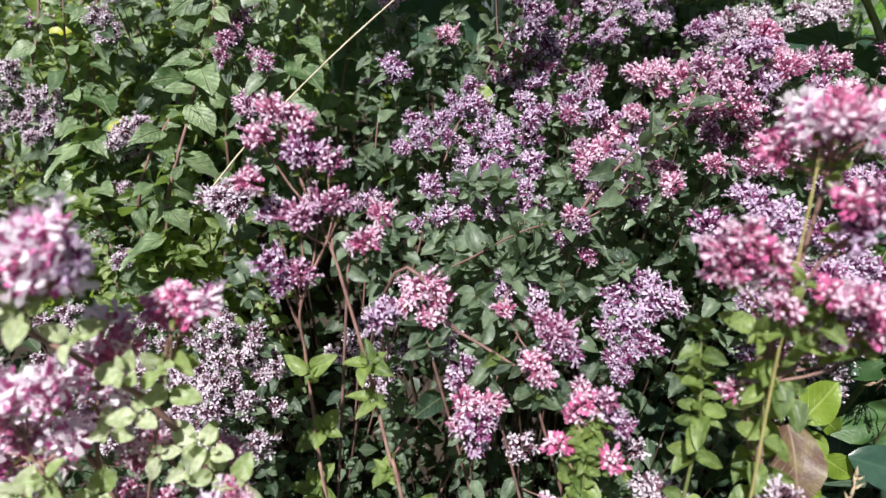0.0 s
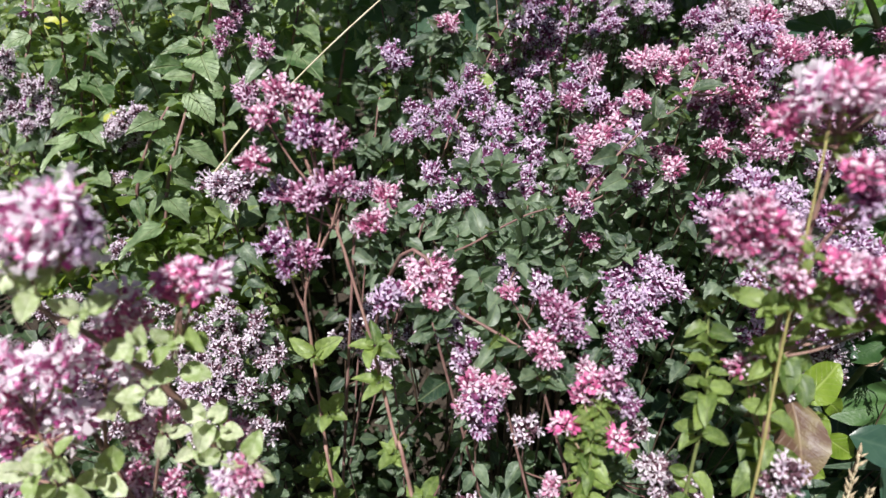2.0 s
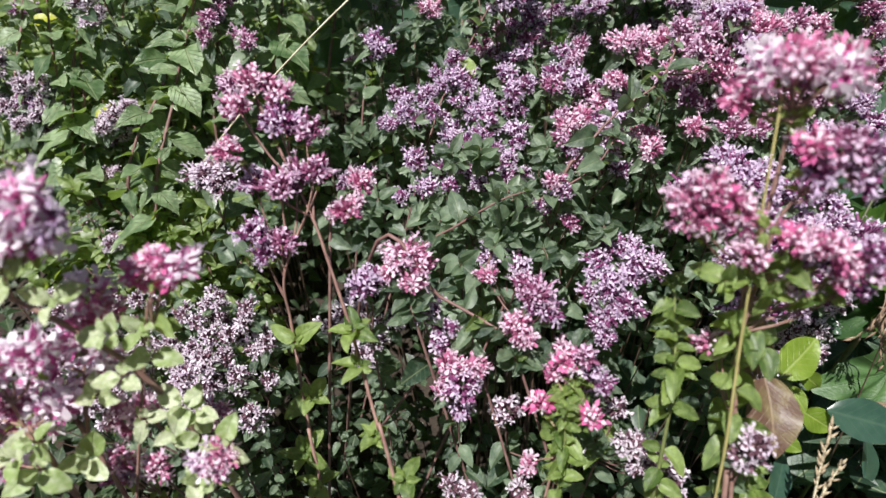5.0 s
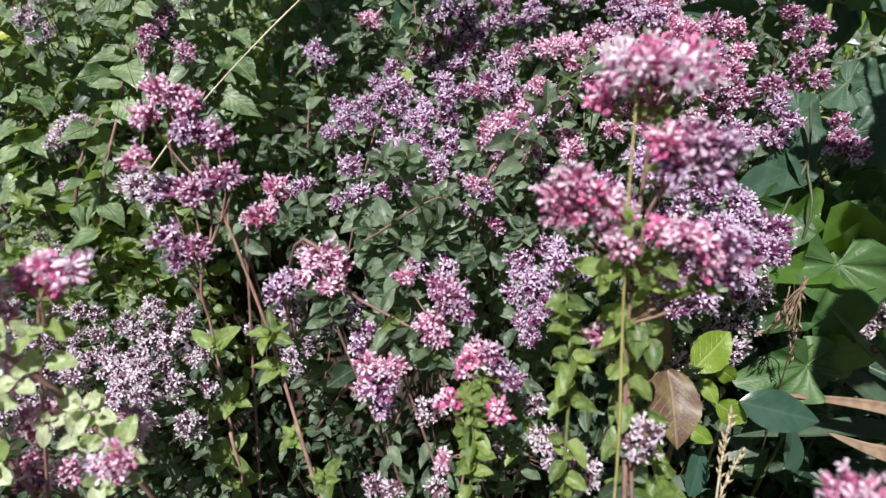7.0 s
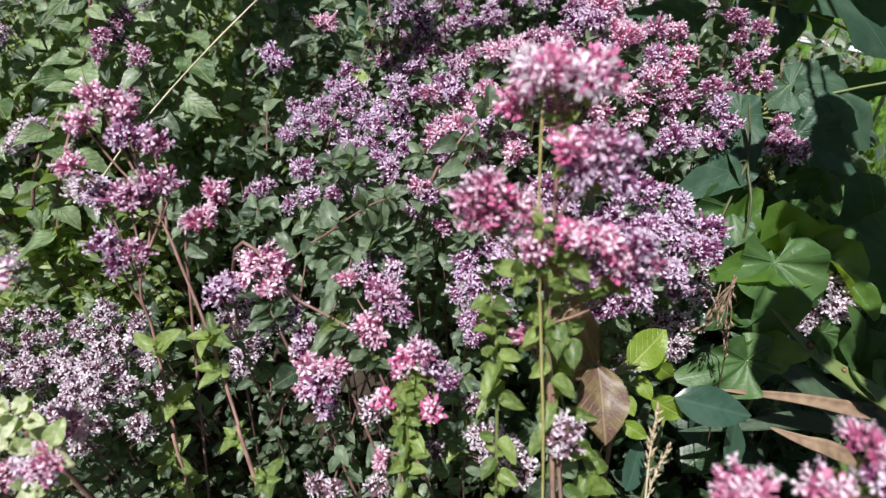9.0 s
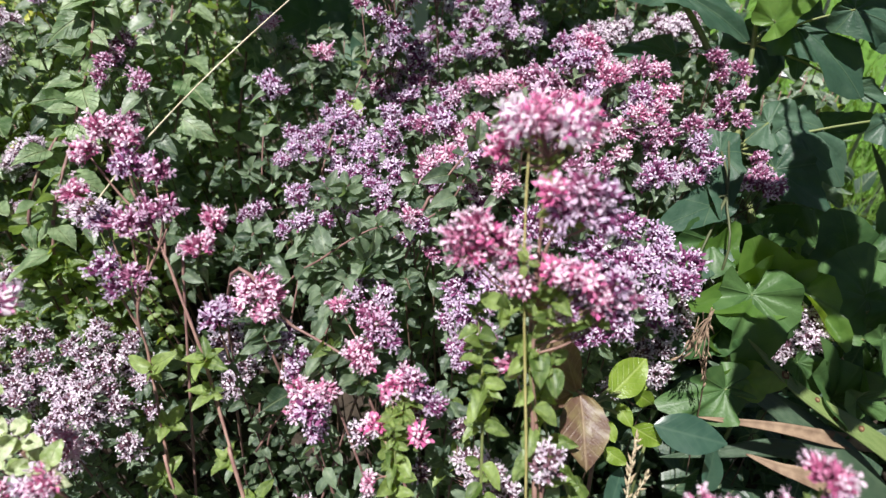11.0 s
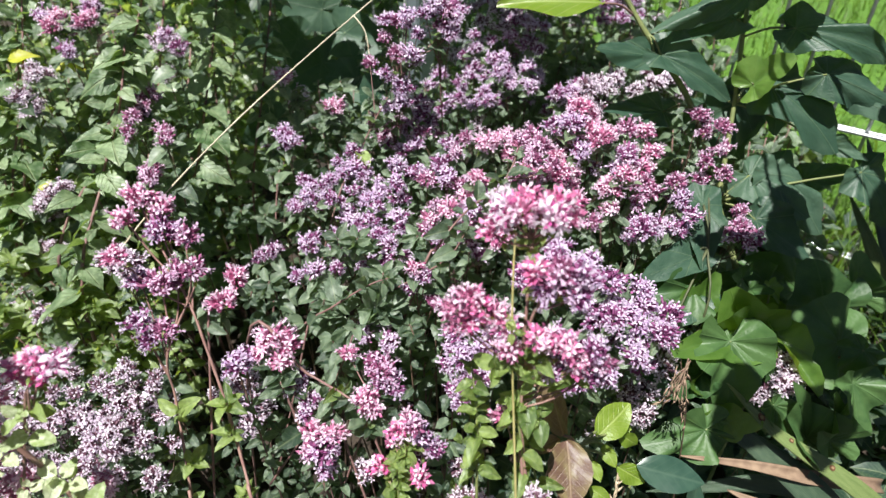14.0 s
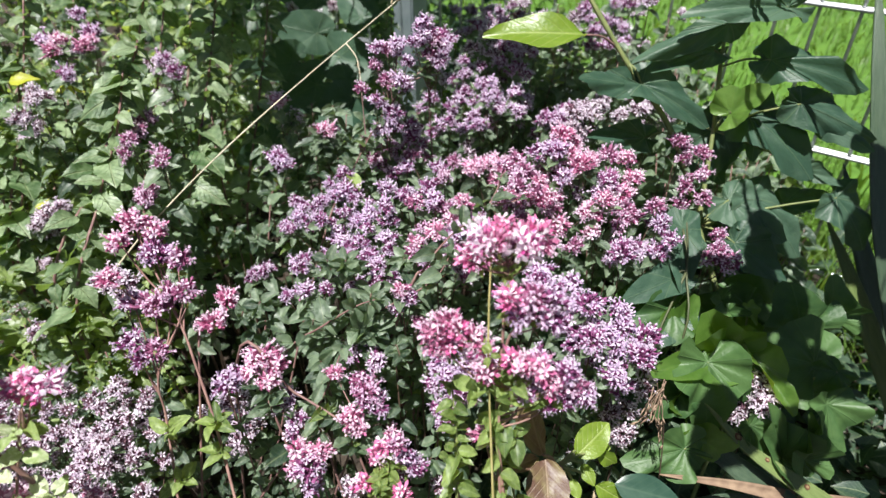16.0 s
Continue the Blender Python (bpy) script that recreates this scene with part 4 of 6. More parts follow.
scattered([(-0.298, 0.522, 0.353), (-0.310, 0.515, 0.343), (-0.285, 0.525, 0.358)], "pale")
scattered([(-0.166, 0.482, 0.456), (-0.169, 0.474, 0.445)], "wine")
scattered([(-0.132, 0.458, 0.445), (-0.145, 0.439, 0.418)], "wine")
scattered([(-0.400, 0.554, 0.362), (-0.416, 0.544, 0.351), (-0.388, 0.540, 0.344), (-0.405, 0.534, 0.338), (-0.383, 0.549, 0.355)], "pale")
scattered([(-0.344, 0.573, 0.310), (-0.337, 0.565, 0.301)], "pale")
scattered([(-0.314, 0.503, 0.296), (-0.306, 0.500, 0.291)], "pale")
scattered([(-0.463, 0.621, 0.374), (-0.474, 0.609, 0.360)], "pale")
scattered([(-0.459, 0.684, 0.400), (-0.443, 0.683, 0.398)], "violet")
scattered([(-0.168, 0.530, 0.454), (-0.175, 0.529, 0.452)], "wine")
scattered([(-0.095, 0.916, 0.461), (-0.061, 0.911, 0.454), (-0.036, 0.918, 0.464)], "pale")
scattered([(-0.071, 0.454, 0.317), (-0.059, 0.457, 0.322)], "violet")
scattered([(-0.136, 0.339, 0.404), (-0.127, 0.336, 0.400), (-0.142, 0.342, 0.398)], "pale")
scattered([(0.322, 0.643, 0.532), (0.346, 0.644, 0.534)], "violet")
scattered([(-0.335, 0.459, 0.264), (-0.268, 0.400, 0.294)], "pale")

for spots, kind in (([(-0.397, 0.55, 0.373), (-0.381, 0.55, 0.376), (-0.371, 0.55, 0.368)], "pale"), ([(-0.399, 0.55, 0.356), (-0.385, 0.55, 0.350), (-0.377, 0.55, 0.340)], "violet"),
                    ([(-0.413, 0.55, 0.337), (-0.403, 0.55, 0.327), (-0.391, 0.55, 0.321)], "pale"), ([(-0.428, 0.57, 0.394), (-0.426, 0.57, 0.382), (-0.444, 0.57, 0.364), (-0.444, 0.57, 0.346), (-0.458, 0.57, 0.330)], "pale"),
                    ([(-0.317, 0.53, 0.339), (-0.306, 0.53, 0.329), (-0.321, 0.53, 0.320), (-0.297, 0.53, 0.339)], "pale")):
    scattered(spots, kind)

# ---- the tall flowering stem at the front ----
d = marjoram([((0.132, 0.200, 0.523), "s", "rosy"), ((0.138, 0.200, 0.535), "s", "sunwhite"), ((0.146, 0.200, 0.541), "s", "rosy"), ((0.154, 0.200, 0.537), "s"), ((0.162, 0.200, 0.538), "s", "rosy"), ((0.166, 0.200, 0.531), "s"), ((0.157, 0.200, 0.529), "s", "wine"),
              ((0.149, 0.207, 0.526), "s"), ((0.142, 0.190, 0.540), "s"), ((0.157, 0.192, 0.537), "s", "sunwhite"), ((0.135, 0.200, 0.529), "s", "rosy")],
             "pink", via=[(0.150, 0.135, 0.352), (0.149, 0.150, 0.385), (0.147, 0.166, 0.422), (0.146, 0.178, 0.452), (0.148, 0.186, 0.482), (0.149, 0.193, 0.509), (0.150, 0.198, 0.520)], thick=0.0013, young=True, single=True, leaves=0.008, bare=0.75, lower=0.4, big=0.95)
e = marjoram([((0.149, 0.177, 0.517), "s", "rosy"), ((0.155, 0.177, 0.512), "s", "wine"), ((0.160, 0.177, 0.519), "s", "wine"), ((0.164, 0.177, 0.510), "s", "wine"), ((0.168, 0.177, 0.515), "s", "violet"), ((0.168, 0.177, 0.505), "s", "violet"), ((0.153, 0.177, 0.507), "s", "violet"),
              ((0.114, 0.178, 0.495), "s"), ((0.120, 0.178, 0.502), "s"), ((0.125, 0.178, 0.498), "s", "rosy"), ((0.117, 0.178, 0.487), "s"), ((0.124, 0.178, 0.489), "s", "rosy"), ((0.133, 0.178, 0.491), "s"), ((0.137, 0.178, 0.484), "s", "sunwhite"),
              ((0.164, 0.165, 0.482), "s", "rosy"), ((0.169, 0.165, 0.470), "s", "rosy"), ((0.172, 0.165, 0.476), "s"), ((0.177, 0.165, 0.466), "s", "violet"), ((0.181, 0.165, 0.472), "s", "wine"), ((0.176, 0.165, 0.482), "s", "violet"),
              ((0.151, 0.170, 0.484), "s", "rosy"), ((0.158, 0.170, 0.482), "s"), ((0.163, 0.170, 0.475), "s", "violet"), ((0.139, 0.170, 0.476), "s"), ((0.160, 0.170, 0.463), "s", "violet"), ((0.164, 0.170, 0.482), "s", "wine"),
              ((0.140, 0.175, 0.423), "s"), ((0.144, 0.175, 0.420), "s", "violet")],
             "pink", via=[(0.154, 0.137, 0.352), (0.151, 0.152, 0.388), (0.147, 0.168, 0.430), (0.148, 0.176, 0.465), (0.150, 0.180, 0.490)], thick=0.0011, young=True, leaves=0.008, bare=0.6, lower=0.4)
for p, s in (((0.133, 0.170, 0.464), 0.012), ((0.141, 0.170, 0.468), 0.010), ((0.151, 0.170, 0.458), 0.012), ((0.154, 0.170, 0.470), 0.009), ((0.140, 0.170, 0.489), 0.007), ((0.172, 0.170, 0.458), 0.010), ((0.149, 0.172, 0.436), 0.012), ((0.155, 0.168, 0.430), 0.011)):
    whorl(e, p, s, 3, up=(-0.1, -0.5, 0.8))
whorl(d, (0.150, 0.196, 0.517), 0.007, 3)
# leafy lime shoots round its foot
leafy([(0.158, 0.138, 0.300), (0.156, 0.145, 0.335), (0.153, 0.150, 0.368), (0.149, 0.158, 0.402), (0.146, 0.165, 0.425), (0.142, 0.172, 0.439)], 0.0132, 0.0095, LIMES, 0.0010, 0.15, GREENSTEM, "lush young marjoram shoot with fresh green ovate leaves")
leafy([(0.182, 0.140, 0.290), (0.176, 0.150, 0.324), (0.168, 0.158, 0.354), (0.158, 0.166, 0.381), (0.154, 0.174, 0.402)], 0.0140, 0.0115, LIMES, 0.0010, 0.15, GREENSTEM, "lush young marjoram shoot with fresh green ovate leaves")

# a young lime-green shoot without flowers
leafy([(0.124, 0.136, 0.287), (0.125, 0.162, 0.390), (0.125, 0.176, 0.421), (0.123, 0.190, 0.444)], 0.0105, 0.0080, LIMES, 0.000975, 0.1, GREENSTEM, "young lime-green marjoram shoot not yet in flower")

# ---- the flowering stems at the near left ----
h = marjoram([((-0.114, 0.150, 0.517), "s"), ((-0.102, 0.150, 0.520), "s"), ((-0.098, 0.150, 0.512), "s", "violet"), ((-0.114, 0.150, 0.505), "s"), ((-0.124, 0.150, 0.506), "s"), ((-0.105, 0.150, 0.505), "s"), ((-0.108, 0.150, 0.514), "s", "rosy")], "sunwhite",
             via=[(-0.082, 0.150, 0.359), (-0.086, 0.150, 0.405), (-0.095, 0.150, 0.438), (-0.104, 0.150, 0.453), (-0.116, 0.150, 0.469), (-0.125, 0.150, 0.479), (-0.121, 0.150, 0.494)], leaves=0.0085, young=True, thick=0.0016, lower=0.7, bare=0.5, spire=False, big=1.1)
for p, s in (((-0.119, 0.146, 0.492), 0.014), ((-0.108, 0.146, 0.480), 0.011), ((-0.095, 0.146, 0.463), 0.013), ((-0.086, 0.150, 0.461), 0.010), ((-0.085, 0.150, 0.449), 0.011), ((-0.098, 0.145, 0.440), 0.011), ((-0.081, 0.146, 0.421), 0.013), ((-0.076, 0.145, 0.417), 0.012), ((-0.090, 0.145, 0.402), 0.012), ((-0.100, 0.146, 0.411), 0.010)):
    whorl(h, p, s * 0.84, 3, LIT_LIMES, up=(0.1, -0.55, 0.8))
i = marjoram([((-0.105, 0.160, 0.470), "s"), ((-0.103, 0.160, 0.461), "s", "rosy"), ((-0.114, 0.160, 0.456), "s", "rosy"), ((-0.121, 0.160, 0.445), "s", "sunwhite"), ((-0.117, 0.160, 0.436), "s", "sunwhite"), ((-0.134, 0.160, 0.430), "s", "sunwhite"), ((-0.129, 0.160, 0.417), "s", "violet"), ((-0.119, 0.160, 0.420), "s"), ((-0.149, 0.160, 0.417), "s")], "sunwhite",
             via=[(-0.125, 0.140, 0.371), (-0.130, 0.146, 0.393), (-0.126, 0.152, 0.417), (-0.120, 0.158, 0.438)], leaves=0.008, young=True, thick=0.0013, lower=0.7, bare=0.4, spire=False)
for p, s in (((-0.114, 0.146, 0.427), 0.011), ((-0.124, 0.136, 0.397), 0.012)):
    whorl(i, p, s, 3, LIT_LIMES, up=(0.1, -0.55, 0.8))
j = marjoram([((-0.135, 0.142, 0.453), "s"), ((-0.124, 0.142, 0.456), "s"), ((-0.150, 0.142, 0.436), "s", "rosy"), ((-0.147, 0.142, 0.425), "s", "pink"), ((-0.145, 0.142, 0.454), "s"), ((-0.131, 0.142, 0.423), "s", "sunwhite"), ((-0.162, 0.142, 0.403), "s", "sunwhite"), ((-0.180, 0.142, 0.377), "s"), ((-0.166, 0.142, 0.376), "s", "sunwhite"), ((-0.163, 0.142, 0.415), "s"), ((-0.143, 0.142, 0.415), "s")], "sunwhite",
             via=[(-0.133, 0.128, 0.388), (-0.136, 0.132, 0.407), (-0.142, 0.136, 0.417), (-0.143, 0.140, 0.433)], leaves=0.008, young=True, thick=0.0012, lower=0.7, bare=0.4, big=1.1, spire=False)
for p, s in (((-0.135, 0.125, 0.407), 0.011), ((-0.132, 0.128, 0.422), 0.010), ((-0.144, 0.126, 0.413), 0.011)):
    whorl(j, p, s, 3, LIT_LIMES, up=(0.1, -0.55, 0.8))
marjoram([((-0.085, 0.165, 0.478), "s"), ((-0.078, 0.165, 0.481), "s"), ((-0.072, 0.165, 0.477), "s", "sunwhite"), ((-0.083, 0.165, 0.471), "s"), ((-0.077, 0.165, 0.473), "s")], "rosy", via=[(-0.095, 0.150, 0.432), (-0.085, 0.156, 0.455), (-0.081, 0.161, 0.466)], leaves=0.008, young=True, bare=0.4, lower=0.5, thick=0.0008)
k = marjoram([((-0.068, 0.130, 0.401), "s", "sunwhite"), ((-0.071, 0.130, 0.405), "s", "violet"), ((-0.063, 0.130, 0.407), "s")], "pink", via=[(-0.078, 0.124, 0.370), (-0.073, 0.128, 0.390)], leaves=0.009, young=True, bare=0.3, lower=0.7)
for p, s in (((-0.064, 0.135, 0.409), 0.013), ((-0.077, 0.130, 0.391), 0.013), ((-0.079, 0.145, 0.400), 0.012), ((-0.070, 0.130, 0.392), 0.012)):
    whorl(k, p, s * 0.84, 3, LIT_LIMES, up=(0.1, -0.5, 0.8))
marjoram([((-0.118, 0.155, 0.400), "s"), ((-0.115, 0.155, 0.393), "s"), ((-0.105, 0.155, 0.404), "s")], "pink", leaves=0.008)
marjoram([((-0.123, 0.147, 0.377), "s"), ((-0.131, 0.147, 0.364), "s", "wine"), ((-0.125, 0.147, 0.363), "s")], "pink", leaves=0.010, young=True)
marjoram([((-0.109, 0.147, 0.370), "s")], "pink", leaves=0.008)
marjoram([((-0.085, 0.172, 0.370), "s"), ((-0.086, 0.172, 0.376), "s")], "pink", leaves=0.008)

# ---- the stems at the near lower right ----
marjoram([((0.198, 0.088, 0.442), "m"), ((0.193, 0.087, 0.441), "s"), ((0.219, 0.083, 0.446), "m"), ((0.237, 0.096, 0.451), "m"), ((0.237, 0.088, 0.447), "s", "violet")], "pink",
         via=[(0.229, 0.077, 0.388)], leaves=0.00975, young=True, single=True)

# ---- leaning stems that show between the heads ----
marjoram([((0.173, 0.355, 0.475), "m"), ((0.180, 0.362, 0.483), "m"), ((0.166, 0.367, 0.485), "s"), ((0.188, 0.354, 0.472), "s")], "wine", via=[(0.082, 0.310, 0.377), (0.106, 0.325, 0.423), (0.127, 0.334, 0.448), (0.151, 0.343, 0.463)], thick=0.0011, leaves=0.013, gap=0.03)
leafy([(-0.041, 0.274, 0.296), (-0.002, 0.297, 0.364), (0.031, 0.297, 0.393), (0.057, 0.299, 0.410), (0.071, 0.300, 0.415)], 0.0160, 0.0150, LEAVES, 0.0010, 0.25, STEM)
leafy([(-0.021, 0.228, 0.280), (0.015, 0.240, 0.334), (0.040, 0.250, 0.381), (0.051, 0.259, 0.407)], 0.0155, 0.0150, LEAVES, 0.0009, 0.3, STEM)
leafy([(0.014, 0.325, 0.328), (0.065, 0.317, 0.384), (0.110, 0.316, 0.417), (0.126, 0.323, 0.438)], 0.0155, 0.0155, LEAVES, 0.0009, 0.3, STEM)
marjoram([((0.087, 0.207, 0.365), "s"), ((0.084, 0.214, 0.374), "s")], "pink", via=[(-0.020, 0.256, 0.399), (0.021, 0.235, 0.392), (0.051, 0.220, 0.383), (0.073, 0.212, 0.371)], base=(-0.10, 0.32, 0), thick=0.0012, leaves=0.013, gap=0.03)

# ---- leafy shoots without flowers between the heads ----
def leafy_patch(patch, count, size, fine=True):
    thicket(patch, count, far=(Vector(patch[0]) - Vector((0.1, 0, 0.65))).length > 0.66, size=size * 0.84, gap=0.0165, fine=fine)


leafy_patch([(-0.061, 0.359, 0.374), (0.045, 0.353, 0.389), (0.100, 0.316, 0.384), (-0.010, 0.298, 0.379)], 7, 0.0169)
leafy_patch([(0.017, 0.358, 0.397), (0.109, 0.357, 0.419), (0.118, 0.306, 0.393), (0.052, 0.288, 0.388)], 9, 0.0169)
leafy_patch([(-0.048, 0.581, 0.440), (0.052, 0.549, 0.452), (0.042, 0.499, 0.415), (-0.052, 0.507, 0.392)], 8, 0.0169, False)
leafy_patch([(-0.093, 0.525, 0.383), (-0.054, 0.523, 0.403), (-0.045, 0.419, 0.324), (-0.104, 0.443, 0.334)], 3, 0.0169, False)
leafy_patch([(-0.024, 0.673, 0.457), (0.075, 0.549, 0.452), (0.074, 0.529, 0.424), (-0.019, 0.604, 0.417)], 12, 0.0169, False)
leafy_patch([(-0.376, 0.513, 0.284), (-0.208, 0.485, 0.303), (-0.164, 0.352, 0.274), (-0.340, 0.372, 0.255)], 36, 0.0182, False)
leafy_patch([(-0.578, 0.851, 0.419), (-0.268, 0.866, 0.444), (-0.256, 0.571, 0.255), (-0.478, 0.574, 0.257)], 40, 0.0208)
leafy_patch([(-0.255, 0.781, 0.438), (-0.112, 0.830, 0.453), (-0.106, 0.559, 0.295), (-0.211, 0.533, 0.314)], 4, 0.0195)
leafy_patch([(-0.719, 0.849, 0.359), (-0.283, 0.831, 0.365), (-0.201, 0.504, 0.270), (-0.516, 0.478, 0.255)], 40, 0.0195)
leafy_patch([(-0.321, 0.434, 0.293), (-0.170, 0.420, 0.319), (-0.119, 0.327, 0.306), (-0.269, 0.349, 0.279)], 18, 0.0169, False)
leafy_patch([(0.008, 0.328, 0.383), (0.095, 0.366, 0.384), (0.126, 0.299, 0.362), (0.038, 0.277, 0.361)], 10, 0.0169)
leafy_patch([(0.084, 0.222, 0.331), (0.136, 0.220, 0.347), (0.142, 0.152, 0.326), (0.069, 0.159, 0.317)], 3, 0.0143)

# shoots at the left whose yellow-green leaf colour stands in for sunlight
for patch, count in (([(-0.376, 0.513, 0.300), (-0.208, 0.485, 0.318), (-0.164, 0.352, 0.290), (-0.340, 0.372, 0.272)], 14), ([(-0.520, 0.720, 0.400), (-0.300, 0.720, 0.410), (-0.280, 0.560, 0.330), (-0.450, 0.560, 0.320)], 12)):
    thicket(patch, count, size=0.0185, gap=0.016, fine=False, spray_material=SUNLIT_SPRAY, label="leafy marjoram shoot, sunlight in its yellow-green leaf colour")


def back_patch(patch, count, size):
    thicket(patch, count, far=True, size=size, gap=0.022)


back_patch([(-0.190, 0.982, 0.496), (0.054, 1.024, 0.502), (0.055, 0.755, 0.406), (-0.144, 0.785, 0.389)], 7, 0.0286)
back_patch([(0.021, 0.745, 0.447), (0.108, 0.860, 0.442), (0.115, 0.663, 0.389), (0.028, 0.622, 0.387)], 11, 0.0221)
back_patch([(-0.608, 0.810, 0.417), (-0.230, 0.814, 0.428), (-0.179, 0.594, 0.345), (-0.499, 0.572, 0.309)], 40, 0.026)
back_patch([(0.198, 1.001, 0.472), (0.353, 0.876, 0.467), (0.321, 0.637, 0.412), (0.180, 0.701, 0.387)], 24, 0.026)
# taller growth that closes the view at the back left
def tall_patch(patch, count, size):
    thicket(patch, count, far=True, size=size, gap=0.026)


tall_patch([(-0.762, 1.035, 0.507), (-0.527, 1.032, 0.506), (-0.443, 0.771, 0.365), (-0.648, 0.765, 0.353)], 24, 0.02925)
tall_patch([(-0.828, 1.177, 0.481), (-0.232, 1.133, 0.485), (-0.192, 0.880, 0.353), (-0.692, 0.867, 0.328)], 50, 0.02925)
tall_patch([(-0.237, 0.996, 0.460), (-0.005, 1.038, 0.466), (0.012, 0.765, 0.362), (-0.171, 0.788, 0.337)], 5, 0.0273)
tall_patch([(-0.921, 1.091, 0.355), (-0.146, 1.048, 0.366), (-0.128, 0.882, 0.317), (-0.801, 0.881, 0.299)], 40, 0.0273)

tall_patch([(-1.05, 1.20, 0.420), (-0.60, 1.20, 0.430), (-0.55, 0.95, 0.380), (-0.90, 0.95, 0.370)], 34, 0.0273)

# dark leafy growth and a few pale heads between the bed and the fence
for patch, count, size in (([(0.308, 0.760, 0.491), (0.502, 0.758, 0.488), (0.443, 0.573, 0.382), (0.291, 0.563, 0.390)], 20, 0.026), ([(0.440, 0.614, 0.404), (0.517, 0.620, 0.413), (0.523, 0.516, 0.350), (0.407, 0.501, 0.362)], 10, 0.0234)):
    thicket(patch, count, far=True, size=size, gap=0.022)
back_patch([(0.221, 0.950, 0.466), (0.510, 0.850, 0.487), (0.519, 0.800, 0.409), (0.217, 0.850, 0.369)], 46, 0.030)
back_patch([(0.237, 0.620, 0.427), (0.417, 0.600, 0.427), (0.378, 0.500, 0.390), (0.234, 0.520, 0.427)], 26, 0.024)
drift([(0.242, 0.850, 0.482), (0.428, 0.800, 0.500), (0.424, 0.780, 0.454), (0.239, 0.800, 0.450)], 22, ["violet", "pale"], "mml")
drift([(0.250, 0.600, 0.429), (0.297, 0.600, 0.428), (0.294, 0.580, 0.420), (0.247, 0.580, 0.419)], 6, ["violet", "pale"], "ml")
drift([(0.332, 0.600, 0.446), (0.376, 0.600, 0.440), (0.368, 0.580, 0.433), (0.328, 0.580, 0.436)], 6, ["pale"], "m")
drift([(0.237, 0.300, 0.362), (0.275, 0.310, 0.351), (0.267, 0.260, 0.297), (0.240, 0.260, 0.297)], 12, ["pale"], "mml", leaves=0.0100)
back_patch([(0.420, 0.720, 0.385), (0.560, 0.620, 0.395), (0.520, 0.480, 0.325), (0.390, 0.500, 0.335)], 34, 0.026)
for spots in ([(0.342, 0.586, 0.442), (0.354, 0.588, 0.445), (0.333, 0.583, 0.438)], [(0.256, 0.577, 0.430), (0.267, 0.580, 0.434)], [(0.265, 0.711, 0.478), (0.279, 0.714, 0.483)]):
    marjoram([(p, "m") for p in spots], "pale", leaves=0.0169, fine=False)

for g, name, mat, label in ((FAR_STEMS, "far_stems", STEM, "many thin reddish stems deep in the bed"), (FAR_LEAVES, "far_foliage", LEAFSPRAY, "dense grey-green marjoram foliage at the back of the bed"),
                            (SUNLIT_LEAVES, "fresh_foliage", SUNLIT_SPRAY, "back foliage of the bed with sunlight in its yellow-green")):
    tagged(new(name, g.mesh(name, mat)), label, "foliage", kind="stuff")

# ---- the plants at the right ----
def leaf_at(parent, base, tip, face, meshes, wide=1.0, name="leaf", label="", stalk_from=None, stalk_material=None, radius=0.0009):
    """A single leaf from base to tip whose upper side looks towards face."""
    a, b = Vector(base), Vector(tip)
    m = aim(a, b - a, face, (b - a).length) @ Matrix.Diagonal((wide, 1, 1, 1))
    ob = part(name, random.choice(meshes), parent, m, label)
    if stalk_from is not None:
        s = Vector(stalk_from)
        g = Geo()
        root = parent_world(parent).translation
        tube(g, [q - root for q in smooth_line([s, s.lerp(a, 0.5) + Vector((0, 0, 0.004)), a], 3)], radius * 1.2, radius, 5)
        part("leaf_stalk", g.mesh("leaf_stalk", stalk_material or GREENSTEM), parent)
    return ob


BRIGHTS = leaf_set("bright_leaf", BRIGHT, 4, lambda i: blade(U(0.48, 0.58), 8, 4, droop=U(0.05, 0.25), fold=U(0.1, 0.3), wave=0.04, belly=0.48, tip=0.8))
BRIGHTLOBES = leaf_set("young_lobed_leaf", YOUNGLOBE, 3, lambda i: lobes(IVY, droop=U(0.05, 0.2), fold=U(0.3, 0.6), wave=U(0.05, 0.1)))
BLUES = leaf_set("oval_leaf", BLUE, 3, lambda i: blade(0.52, 10, 6, droop=0.12, fold=0.12, wave=0.015, belly=0.45, tip=0.8))
RUSTS = leaf_set("rusty_leaf", RUST, 3, lambda i: blade(0.70, 14, 6, droop=U(0.1, 0.3), fold=U(0.1, 0.3), wave=0.05, belly=0.45, teeth=0.02, tip=0.8))
YELLOWS = leaf_set("yellow_leaf", YELLOW, 2, lambda i: blade(0.6, 6, 4, droop=0.4, fold=0.3, wave=0.05))
EYE_SIDE = Vector((0, -0.75, 0.65))

# the tall sapling with broad leaves against the fence
stem = [(0.372, 0.357, 0.288), (0.353, 0.424, 0.393), (0.326, 0.461, 0.466), (0.280, 0.479, 0.525), (0.244, 0.500, 0.576), (0.225, 0.519, 0.603)]
root = Vector((stem[0][0], stem[0][1] + 0.02, 0))
sapling = thing("sapling", root, "young sapling with broad dark green leaves by the fence", "sapling")
stalk(sapling, [(0, 0, 0)] + [Vector(p) - root for p in stem], 0.0030, 0.0018, GREENSTEM)
side = [(0.353, 0.424, 0.393), (0.362, 0.462, 0.469), (0.363, 0.482, 0.519), (0.368, 0.503, 0.560)]
